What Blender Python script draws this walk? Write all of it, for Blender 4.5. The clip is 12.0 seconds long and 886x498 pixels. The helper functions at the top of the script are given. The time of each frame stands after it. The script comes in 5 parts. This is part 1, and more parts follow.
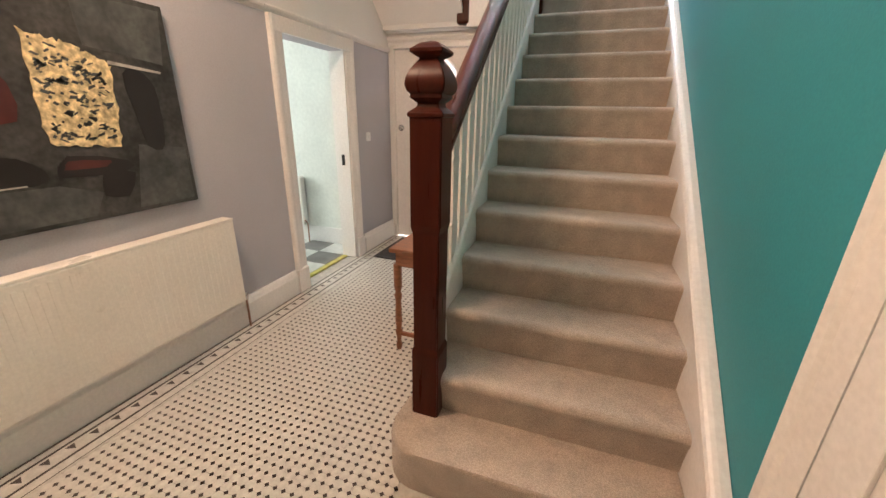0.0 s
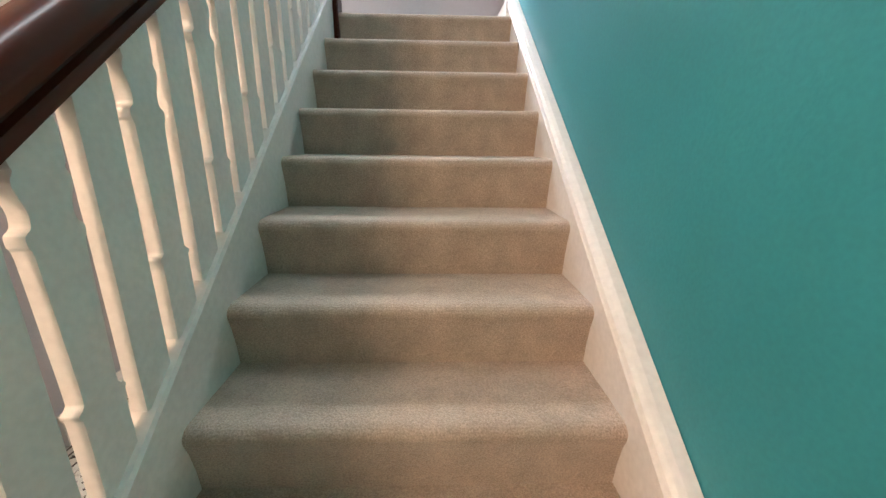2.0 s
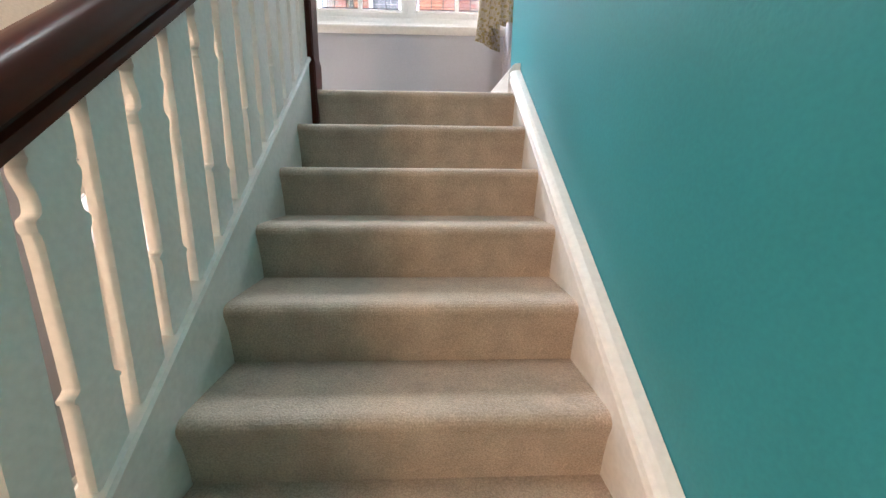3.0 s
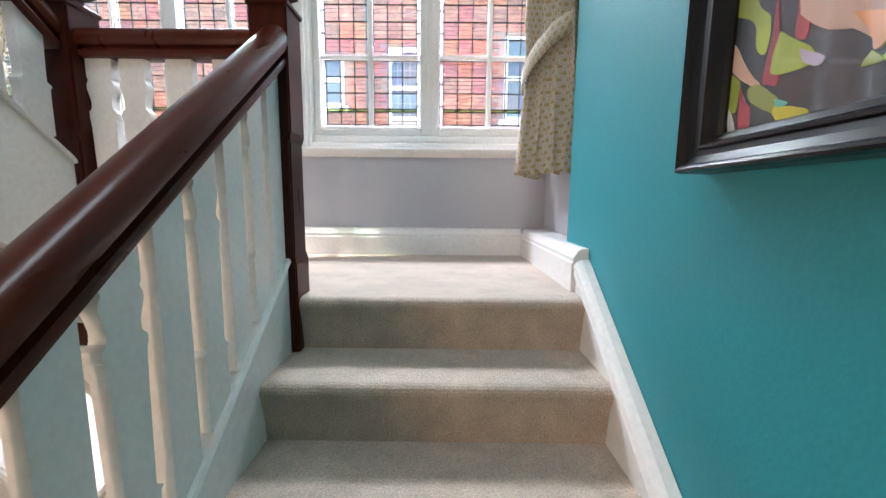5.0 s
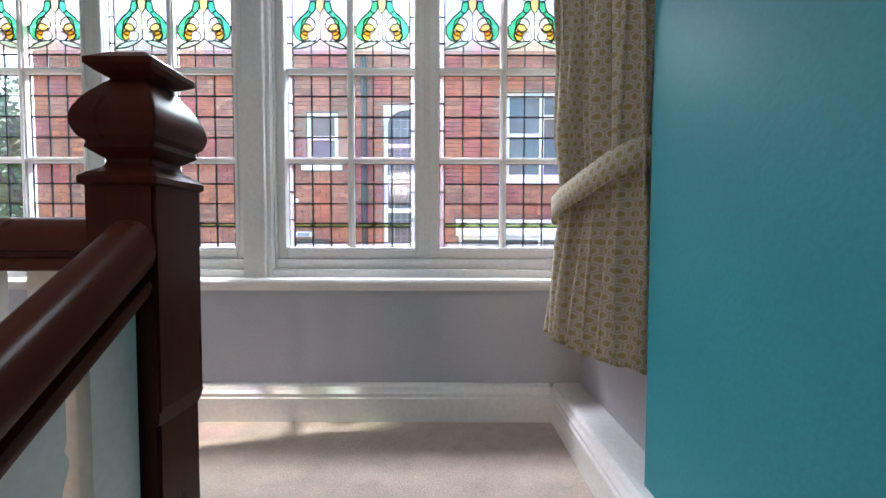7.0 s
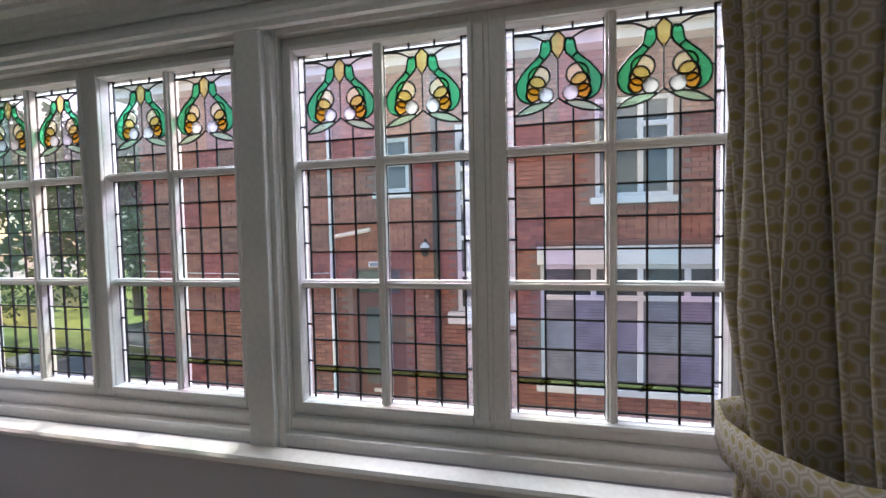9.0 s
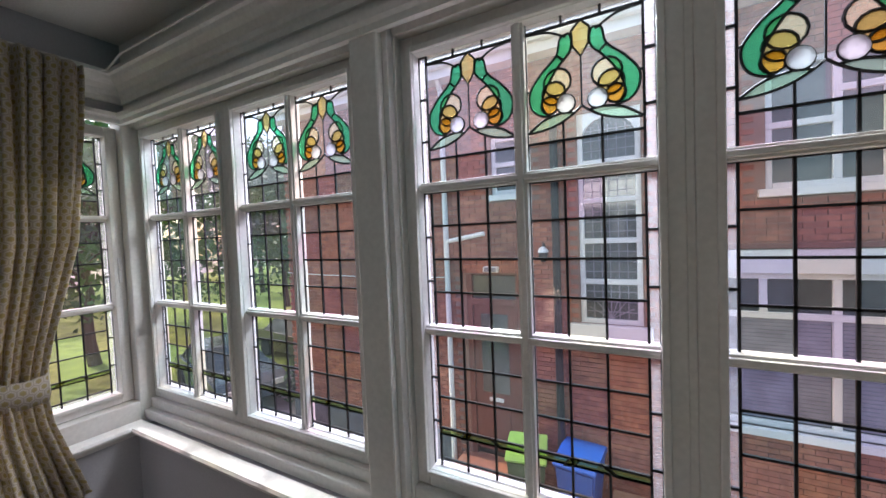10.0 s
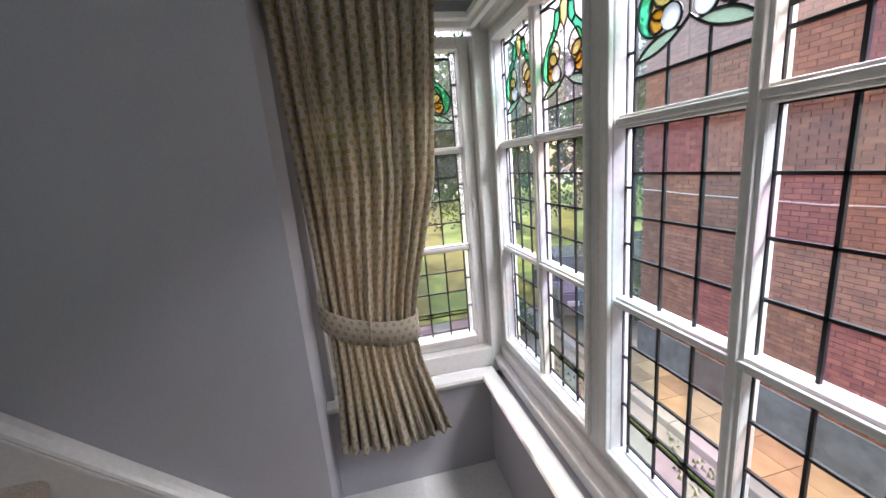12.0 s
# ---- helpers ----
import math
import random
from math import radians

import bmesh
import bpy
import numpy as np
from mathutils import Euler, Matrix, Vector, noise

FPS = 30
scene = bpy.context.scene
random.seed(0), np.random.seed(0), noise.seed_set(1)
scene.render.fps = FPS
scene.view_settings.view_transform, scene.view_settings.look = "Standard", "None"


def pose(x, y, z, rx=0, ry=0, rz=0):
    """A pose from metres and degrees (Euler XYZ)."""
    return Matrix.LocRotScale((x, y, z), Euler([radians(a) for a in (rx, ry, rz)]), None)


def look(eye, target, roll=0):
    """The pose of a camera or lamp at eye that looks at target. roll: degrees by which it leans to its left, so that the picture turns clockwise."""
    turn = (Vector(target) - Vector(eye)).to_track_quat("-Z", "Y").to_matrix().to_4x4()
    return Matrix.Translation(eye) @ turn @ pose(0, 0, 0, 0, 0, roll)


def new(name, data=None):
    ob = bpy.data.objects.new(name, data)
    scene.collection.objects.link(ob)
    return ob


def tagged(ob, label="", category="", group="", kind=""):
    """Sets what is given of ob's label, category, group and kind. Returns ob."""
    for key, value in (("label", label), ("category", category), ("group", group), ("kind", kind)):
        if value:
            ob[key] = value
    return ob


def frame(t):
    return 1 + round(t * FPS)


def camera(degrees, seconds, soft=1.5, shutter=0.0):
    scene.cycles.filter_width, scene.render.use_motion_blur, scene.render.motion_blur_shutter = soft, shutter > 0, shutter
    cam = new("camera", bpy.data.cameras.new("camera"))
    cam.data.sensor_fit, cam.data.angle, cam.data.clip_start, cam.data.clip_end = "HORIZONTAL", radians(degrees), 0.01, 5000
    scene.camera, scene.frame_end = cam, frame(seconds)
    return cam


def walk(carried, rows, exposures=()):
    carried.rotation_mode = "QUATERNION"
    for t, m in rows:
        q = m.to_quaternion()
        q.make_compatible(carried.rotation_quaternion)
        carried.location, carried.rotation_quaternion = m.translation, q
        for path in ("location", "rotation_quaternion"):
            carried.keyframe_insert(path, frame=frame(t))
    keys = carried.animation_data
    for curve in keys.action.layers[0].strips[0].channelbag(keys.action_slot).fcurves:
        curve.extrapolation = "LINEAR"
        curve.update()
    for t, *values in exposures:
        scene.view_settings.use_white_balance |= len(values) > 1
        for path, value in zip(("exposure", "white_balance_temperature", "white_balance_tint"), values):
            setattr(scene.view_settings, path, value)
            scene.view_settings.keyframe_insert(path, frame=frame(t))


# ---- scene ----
cam = camera(99.1, 12.0)
PATH = [
    (0, (-0.567, -1.005, 1.407), (-1.183, 0.778, 0.742), 1.1),
    (0.5, (-0.554, -0.612, 1.443), (-0.992, 1.224, 0.784), 0.9),
    (1, (-0.562, -0.196, 1.475), (-0.731, 1.685, 0.818), 0.6),
    (1.5, (-0.537, 0.174, 1.564), (-0.499, 2.074, 0.939), 0.7),
    (2, (-0.519, 0.509, 1.726), (-0.455, 2.431, 1.175), 0.7),
    (2.5, (-0.519, 0.743, 1.874), (-0.448, 2.692, 1.431), 0.6),
    (3, (-0.5, 0.925, 2.038), (-0.42, 2.878, 1.617), 0.5),
    (3.2, (-0.51, 0.992, 2.117), (-0.416, 2.95, 1.723), 0.7),
    (4.8, (-0.55, 1.579, 2.711), (-0.537, 3.555, 2.4), -0.1),
    (5, (-0.548, 1.649, 2.736), (-0.553, 3.633, 2.477), 0.5),
    (5.5, (-0.552, 1.791, 2.905), (-0.564, 3.779, 2.693), 0.3),
    (6, (-0.538, 1.944, 3.046), (-0.549, 3.936, 2.875), 0.2),
    (6.5, (-0.575, 2.101, 3.11), (-0.575, 4.099, 3.017), 0.2),
    (7, (-0.567, 2.26, 3.236), (-0.567, 4.259, 3.161), 0.1),
    (7.2, (-0.531, 2.342, 3.279), (-0.558, 4.34, 3.184), 0.1),
    (8.8, (-0.53, 2.824, 3.703), (-0.811, 4.802, 3.627), -0.9),
    (9, (-0.537, 2.865, 3.754), (-0.956, 4.819, 3.675), -1.2),
    (9.5, (-0.613, 2.988, 3.788), (-1.289, 4.868, 3.708), -1.7),
    (10, (-0.722, 3.118, 3.868), (-1.679, 4.873, 3.792), -2.3),
    (10.5, (-0.828, 3.234, 3.907), (-2.095, 4.776, 3.77), -3.3),
    (11, (-0.957, 3.402, 3.931), (-2.593, 4.503, 3.6), -3.6),
    (11.5, (-1.158, 3.462, 3.93), (-2.97, 4.192, 3.501), -4.2),
    (12, (-1.385, 3.492, 3.946), (-3.298, 3.882, 3.517), -5.1),
]
walk(cam, [(t, look(eye, target, lean)) for t, eye, target, lean in PATH],
     exposures=[(0, 3.5, 6350, 12), (1.2, 3.75, 6250, 11), (3.0, 3.65, 6150, 8), (5.0, 3.35, 5800, 6), (6.0, 2.9, 5700, 7), (7.2, 2.35, 5900, 9), (8.8, 1.35, 6150, 9), (9.6, 1.15, 6150, 9), (10.5, 1.2, 6250, 10), (12.0, 1.65, 6200, 11)])

# ---- world and light ----
SUN_EL, SUN_AZ = 42.0, 268.0   # the sun stands on the garden side
world = bpy.data.worlds.new("sky")
scene.world = world
world.use_nodes = True
wt = world.node_tree
sky = wt.nodes.new("ShaderNodeTexSky")
sky.sky_type, sky.sun_disc = "NISHITA", False
sky.sun_elevation, sky.sun_rotation = radians(SUN_EL), radians(SUN_AZ)
sky.air_density, sky.dust_density = 1.0, 2.5
wt.nodes["Background"].inputs[1].default_value = 0.15
wt.links.new(sky.outputs[0], wt.nodes["Background"].inputs[0])


def lamp(name, kind, m, energy, colour, **more):
    d = bpy.data.lights.new(name, kind)
    d.energy, d.color = energy, colour
    for k, v in more.items():
        if k == "angle":
            d.angle = v
        elif k == "size":
            d.size = v
        elif k == "size_y":
            d.shape, d.size_y = "RECTANGLE", v
        elif k == "radius":
            d.shadow_soft_size = v
    ob = new(name, d)
    ob.matrix_world = m
    return ob


lamp("sun", "SUN", look((-20, 3.2, 18), (0, 3.9, 0)), 2.2, (1, 0.93, 0.82), angle=radians(1.5))
lamp("hall_lamp_light", "POINT", pose(-1.93, -0.5, 2.74), 10.5, (1, 0.66, 0.44), radius=0.2)
lamp("side_room_daylight", "AREA", look((-5.72, 1.45, 1.5), (-2.6, 1.45, 1.2)), 6, (0.95, 1, 0.98), size=1.3, size_y=1.3)

# unseen fill lamp added overhead to brighten the stairs and teal wall
lamp("stairwell_fill", "AREA", look((-0.97, 1.9, 5.22), (-0.97, 1.9, 2.0)), 2.3, (0.93, 0.98, 1.0), size=0.5, size_y=1.1)
# added lamp, out of view above the bay head, strengthening the sky's light indoors
lamp("bay_sky_fill", "AREA", look((-1.4, 4.85, 5.16), (-1.4, 2.9, 3.2)), 88, (0.95, 0.98, 1.0), size=2.8, size_y=0.65)

# ---- materials ----
def mat(name, col, rough=0.5, metal=0.0, var=0.08, scale=6.0, bump=0.0, bscale=80.0, coat=0.0, spec=0.5, per="none", stretch=(1, 1, 1), fine=0.05):
    """Principled paint with broad and fine variation, relief and, on request, a shift of tone from piece to piece."""
    m = bpy.data.materials.new(name)
    m.use_nodes = True
    n, l = m.node_tree.nodes, m.node_tree.links
    b = n["Principled BSDF"]
    tc, mp = n.new("ShaderNodeTexCoord"), n.new("ShaderNodeMapping")
    mp.inputs["Scale"].default_value = stretch
    l.new(tc.outputs["Object"], mp.inputs[0])
    big, small = n.new("ShaderNodeTexNoise"), n.new("ShaderNodeTexNoise")
    big.inputs["Scale"].default_value, small.inputs["Scale"].default_value = scale, bscale
    big.inputs["Detail"].default_value, small.inputs["Detail"].default_value = 4, 3
    l.new(mp.outputs[0], big.inputs[0])
    l.new(mp.outputs[0], small.inputs[0])
    hsv = n.new("ShaderNodeHueSaturation")
    hsv.inputs["Color"].default_value = (*col, 1)
    mr = n.new("ShaderNodeMapRange")
    mr.inputs[1].default_value, mr.inputs[2].default_value = 0.3, 0.7
    mr.inputs[3].default_value, mr.inputs[4].default_value = 1 - var, 1 + var
    l.new(big.outputs[0], mr.inputs[0])
    mf = n.new("ShaderNodeMapRange")
    mf.inputs[1].default_value, mf.inputs[2].default_value = 0.3, 0.7
    mf.inputs[3].default_value, mf.inputs[4].default_value = 1 - fine, 1 + fine
    l.new(small.outputs[0], mf.inputs[0])
    mul = n.new("ShaderNodeMath")
    mul.operation = "MULTIPLY"
    l.new(mr.outputs[0], mul.inputs[0])
    l.new(mf.outputs[0], mul.inputs[1])
    out = mul.outputs[0]
    if per != "none":
        src = n.new("ShaderNodeObjectInfo").outputs["Random"] if per == "object" else n.new("ShaderNodeNewGeometry").outputs["Random Per Island"]
        mo = n.new("ShaderNodeMapRange")
        mo.inputs[3].default_value, mo.inputs[4].default_value = 0.8, 1.16
        l.new(src, mo.inputs[0])
        m2 = n.new("ShaderNodeMath")
        m2.operation = "MULTIPLY"
        l.new(out, m2.inputs[0])
        l.new(mo.outputs[0], m2.inputs[1])
        out = m2.outputs[0]
        mh = n.new("ShaderNodeMapRange")
        mh.inputs[3].default_value, mh.inputs[4].default_value = 0.492, 0.506
        l.new(src, mh.inputs[0])
        l.new(mh.outputs[0], hsv.inputs["Hue"])
    l.new(out, hsv.inputs["Value"])
    l.new(hsv.outputs[0], b.inputs["Base Color"])
    rr = n.new("ShaderNodeMapRange")
    rr.inputs[3].default_value, rr.inputs[4].default_value = max(0.02, rough - 0.08), min(1, rough + 0.08)
    l.new(big.outputs[0], rr.inputs[0])
    l.new(rr.outputs[0], b.inputs["Roughness"])
    b.inputs["Metallic"].default_value = metal
    b.inputs["Coat Weight"].default_value = coat
    b.inputs["Coat Roughness"].default_value = 0.12
    b.inputs["Specular IOR Level"].default_value = spec
    if bump:
        bp = n.new("ShaderNodeBump")
        bp.inputs["Strength"].default_value, bp.inputs["Distance"].default_value = min(1, bump), 0.004 * max(1, bump)
        l.new(small.outputs[0], bp.inputs["Height"])
        l.new(bp.outputs[0], b.inputs["Normal"])
    return m


def glass(name, col, gloss=0.012, ripple=0.25, tint=0.0, scatter=0.0):
    """Thin old glass: tinted, a little wavy, with a faint gloss; pieces differ slightly."""
    m = bpy.data.materials.new(name)
    m.use_nodes = True
    n, l = m.node_tree.nodes, m.node_tree.links
    n.clear()
    o = n.new("ShaderNodeOutputMaterial")
    tr, gl, mx = n.new("ShaderNodeBsdfTransparent"), n.new("ShaderNodeBsdfGlossy"), n.new("ShaderNodeMixShader")
    gl.inputs["Roughness"].default_value = 0.04
    mx.inputs[0].default_value = gloss
    noise_t, bp, tc = n.new("ShaderNodeTexNoise"), n.new("ShaderNodeBump"), n.new("ShaderNodeTexCoord")
    noise_t.inputs["Scale"].default_value = 14
    l.new(tc.outputs["Object"], noise_t.inputs[0])
    bp.inputs["Strength"].default_value, bp.inputs["Distance"].default_value = ripple, 0.01
    l.new(noise_t.outputs[0], bp.inputs["Height"])
    l.new(bp.outputs[0], gl.inputs["Normal"])
    col = tuple(math.sqrt(c) for c in col)   # light crosses two faces
    info, ramp = n.new("ShaderNodeObjectInfo"), n.new("ShaderNodeValToRGB")
    tints = ((1, 1, 1), (0.98, 0.86, 0.92), (0.97, 0.97, 0.95), (1.0, 0.90, 0.86), (0.88, 0.94, 0.95), (1, 1, 1), (0.93, 0.87, 0.95), (0.90, 0.90, 0.92), (1.0, 0.95, 0.88))
    cols = [tuple(c * k for c, k in zip(col, tn)) for tn in tints] if tint else [col, col]
    ramp.color_ramp.interpolation = "CONSTANT"
    while len(ramp.color_ramp.elements) < len(cols):
        ramp.color_ramp.elements.new(0.5)
    for i, (e, c) in enumerate(zip(ramp.color_ramp.elements, cols)):
        e.position, e.color = i / len(cols), (*c, 1)
    l.new(info.outputs["Random"], ramp.inputs[0])
    l.new(ramp.outputs[0], tr.inputs[0])
    base = tr.outputs[0]
    if scatter:
        tl, m3 = n.new("ShaderNodeBsdfTranslucent"), n.new("ShaderNodeMixShader")
        m3.inputs[0].default_value = scatter
        l.new(ramp.outputs[0], tl.inputs[0])
        l.new(base, m3.inputs[1])
        l.new(tl.outputs[0], m3.inputs[2])
        base = m3.outputs[0]
    l.new(base, mx.inputs[1])
    l.new(gl.outputs[0], mx.inputs[2])
    l.new(mx.outputs[0], o.inputs[0])
    return m


WHITE = mat("white_gloss_paint", (0.8, 0.78, 0.75), 0.34, var=0.03, scale=3, bump=0.04, bscale=60)
CEIL = mat("white_ceiling_paint", (0.78, 0.77, 0.75), 0.8, var=0.03, scale=2, bump=0.08, bscale=120)
GREY = mat("grey_wall_paint", (0.47, 0.465, 0.50), 0.75, var=0.035, scale=2.2, bump=0.12, bscale=140)
TEAL = mat("teal_wall_paint", (0.035, 0.27, 0.315), 0.5, var=0.07, scale=1.6, bump=0.12, bscale=110)
CARPET = mat("beige_carpet", (0.465, 0.38, 0.305), 0.95, var=0.13, scale=11, bump=1.0, bscale=240, spec=0.05, fine=0.25)
CARPET.node_tree.nodes["Principled BSDF"].inputs["Sheen Weight"].default_value = 0.35
WOOD = mat("mahogany", (0.05, 0.010, 0.005), 0.3, var=0.22, scale=5, bump=0.02, bscale=60, coat=0.06, spec=0.14, stretch=(6, 6, 0.6), fine=0.1)
WOODR = mat("mahogany_rail", (0.075, 0.014, 0.006), 0.3, var=0.10, scale=3, bump=0.01, bscale=40, coat=0.1, spec=0.22, stretch=(9, 0.4, 3), fine=0.06)
PINE = mat("oiled_brown_wood", (0.23, 0.085, 0.035), 0.35, var=0.3, scale=9, bump=0.05, bscale=70, coat=0.3, stretch=(1, 6, 6), fine=0.15)
LEAD = mat("lead_came", (0.035, 0.035, 0.038), 0.5, metal=0.6, var=0.2, scale=30)
BLACK = mat("black_frame_lacquer", (0.008, 0.007, 0.007), 0.3, var=0.2, scale=10, spec=0.4)
RADW = mat("radiator_enamel", (0.8, 0.77, 0.70), 0.3, var=0.02, scale=3)
CHROME = mat("chrome", (0.7, 0.7, 0.7), 0.15, metal=1.0, var=0.05)
COPPER = mat("copper_pipe", (0.35, 0.2, 0.14), 0.3, metal=1.0, var=0.1)
TILE_W = mat("pale_floor_tile", (0.58, 0.56, 0.51), 0.3, var=0.12, scale=30, bump=0.05, bscale=150)
TILE_WJ = mat("pale_floor_tile_field", (0.58, 0.56, 0.51), 0.3, var=0.12, scale=30, bump=0.05, bscale=150)
TILE_K = mat("brown_black_floor_tile", (0.05, 0.035, 0.03), 0.3, var=0.2, scale=20)
GROUT = mat("floor_grout", (0.50, 0.48, 0.43), 0.9, var=0.15, scale=20, bump=0.2)
BRICK = mat("red_brick", (0.33, 0.125, 0.08), 0.9, var=0.22, scale=9, bump=0.5, bscale=90, per="object", fine=0.15)
BRICKJ = mat("red_brick_field", (0.33, 0.125, 0.08), 0.9, var=0.22, scale=9, bump=0.5, bscale=90, per="island", fine=0.15)
MORTAR = mat("mortar", (0.27, 0.165, 0.13), 0.95, var=0.12, scale=8, bump=0.3)
SLATE = mat("roof_slate", (0.10, 0.10, 0.115), 0.7, var=0.15, scale=8, per="island")
UPVC = mat("white_plastic", (0.82, 0.82, 0.82), 0.35, var=0.03)
DARKGL = mat("dark_window_pane", (0.07, 0.085, 0.09), 0.06, var=0.5, scale=1.2, spec=0.9)
TANP = mat("tan_paving", (0.42, 0.29, 0.17), 0.9, var=0.2, scale=3, bump=0.3, bscale=60, per="object", fine=0.15)
PLINTH = mat("blue_grey_plinth_paint", (0.13, 0.15, 0.17), 0.7, var=0.3, scale=4, bump=0.3, bscale=40, fine=0.15)
CONC = mat("concrete_paving", (0.42, 0.38, 0.33), 0.9, var=0.16, scale=2, bump=0.3, bscale=50, per="object")
GRASS = mat("lawn_grass", (0.27, 0.34, 0.06), 0.9, var=0.3, scale=2, bump=0.8, bscale=60, fine=0.3)
LEAF = mat("tree_leaf", (0.09, 0.17, 0.04), 0.6, var=0.3, scale=3, per="island")
LEAF2 = mat("blue_green_leaf", (0.11, 0.18, 0.085), 0.6, var=0.3, scale=3, per="island")
BARK = mat("bark", (0.10, 0.075, 0.05), 0.9, var=0.3, scale=10, bump=0.6, bscale=30)
GRAVEL = mat("buff_gravel", (0.36, 0.32, 0.27), 0.9, var=0.18, scale=3, bump=0.4, bscale=90, fine=0.2)
GREENP = mat("lime_green_plastic", (0.22, 0.42, 0.09), 0.45, var=0.1, scale=4)
DGREEN = mat("dark_green_plastic", (0.05, 0.10, 0.06), 0.5, var=0.15, scale=4)
BLUEP = mat("blue_plastic", (0.012, 0.10, 0.48), 0.42, var=0.1, scale=4)
CARP = mat("silver_blue_car_paint", (0.20, 0.23, 0.28), 0.25, metal=0.4, var=0.05, coat=0.8)
CARD = mat("dark_car_paint", (0.03, 0.035, 0.045), 0.25, metal=0.3, var=0.05, coat=0.8)
RUBBER = mat("tyre_rubber", (0.02, 0.02, 0.02), 0.8)
DOORP = mat("brown_door_paint", (0.16, 0.06, 0.05), 0.4, var=0.1, scale=6)
MATK = mat("dark_coir_mat", (0.05, 0.045, 0.045), 0.95, var=0.2, scale=20, bump=0.6, bscale=200)
PLASTER = mat("pale_wallpaper", (0.74, 0.76, 0.70), 0.8, var=0.06, scale=3, bump=0.3, bscale=30)
VINYL_W = mat("pale_marbled_vinyl", (0.6, 0.6, 0.56), 0.35, var=0.15, scale=6)
VINYL_K = mat("grey_marbled_vinyl", (0.17, 0.16, 0.15), 0.35, var=0.3, scale=6)
YELLOW = mat("yellow_threshold_tile", (0.55, 0.48, 0.10), 0.4, var=0.2, scale=20)
LACE = mat("net_curtain", (0.25, 0.25, 0.30), 0.9, var=0.2, scale=5)
G_CLEAR = glass("clear_leaded_glass", (0.88, 0.88, 0.88), tint=1.0, scatter=0.013)
G_MILK = glass("hammered_white_glass", (0.93, 0.95, 0.96), tint=1.0, scatter=0.035)
G_EDGE = glass("lilac_border_glass", (0.90, 0.86, 0.95), scatter=0.14)
G_TOP = glass("white_border_glass", (0.96, 0.97, 0.98), scatter=0.25)
G_GREEN = glass("emerald_glass", (0.07, 0.42, 0.20), scatter=0.09)
G_LEAF = glass("pale_green_glass", (0.42, 0.60, 0.45), scatter=0.09)
G_AMBER = glass("amber_glass", (0.66, 0.36, 0.05), scatter=0.09)
G_STRAW = glass("straw_glass", (0.56, 0.47, 0.19), scatter=0.09)
G_PALE = glass("cream_glass", (0.70, 0.66, 0.47), scatter=0.09)
G_OLIVE = glass("olive_glass", (0.30, 0.36, 0.14), scatter=0.09)


def frosted(name, col):
    m = bpy.data.materials.new(name)
    m.use_nodes = True
    n, l = m.node_tree.nodes, m.node_tree.links
    n.clear()
    o, a, b, mx = n.new("ShaderNodeOutputMaterial"), n.new("ShaderNodeBsdfTranslucent"), n.new("ShaderNodeBsdfTransparent"), n.new("ShaderNodeMixShader")
    a.inputs[0].default_value, b.inputs[0].default_value = (*col, 1), (*col, 1)
    mx.inputs[0].default_value = 0.25
    l.new(a.outputs[0], mx.inputs[1])
    l.new(b.outputs[0], mx.inputs[2])
    l.new(mx.outputs[0], o.inputs[0])
    return m


JEWEL = frosted("white_glass_jewel", (0.62, 0.63, 0.64))
G_FROST = frosted("frosted_door_glass", (0.93, 0.93, 0.97))


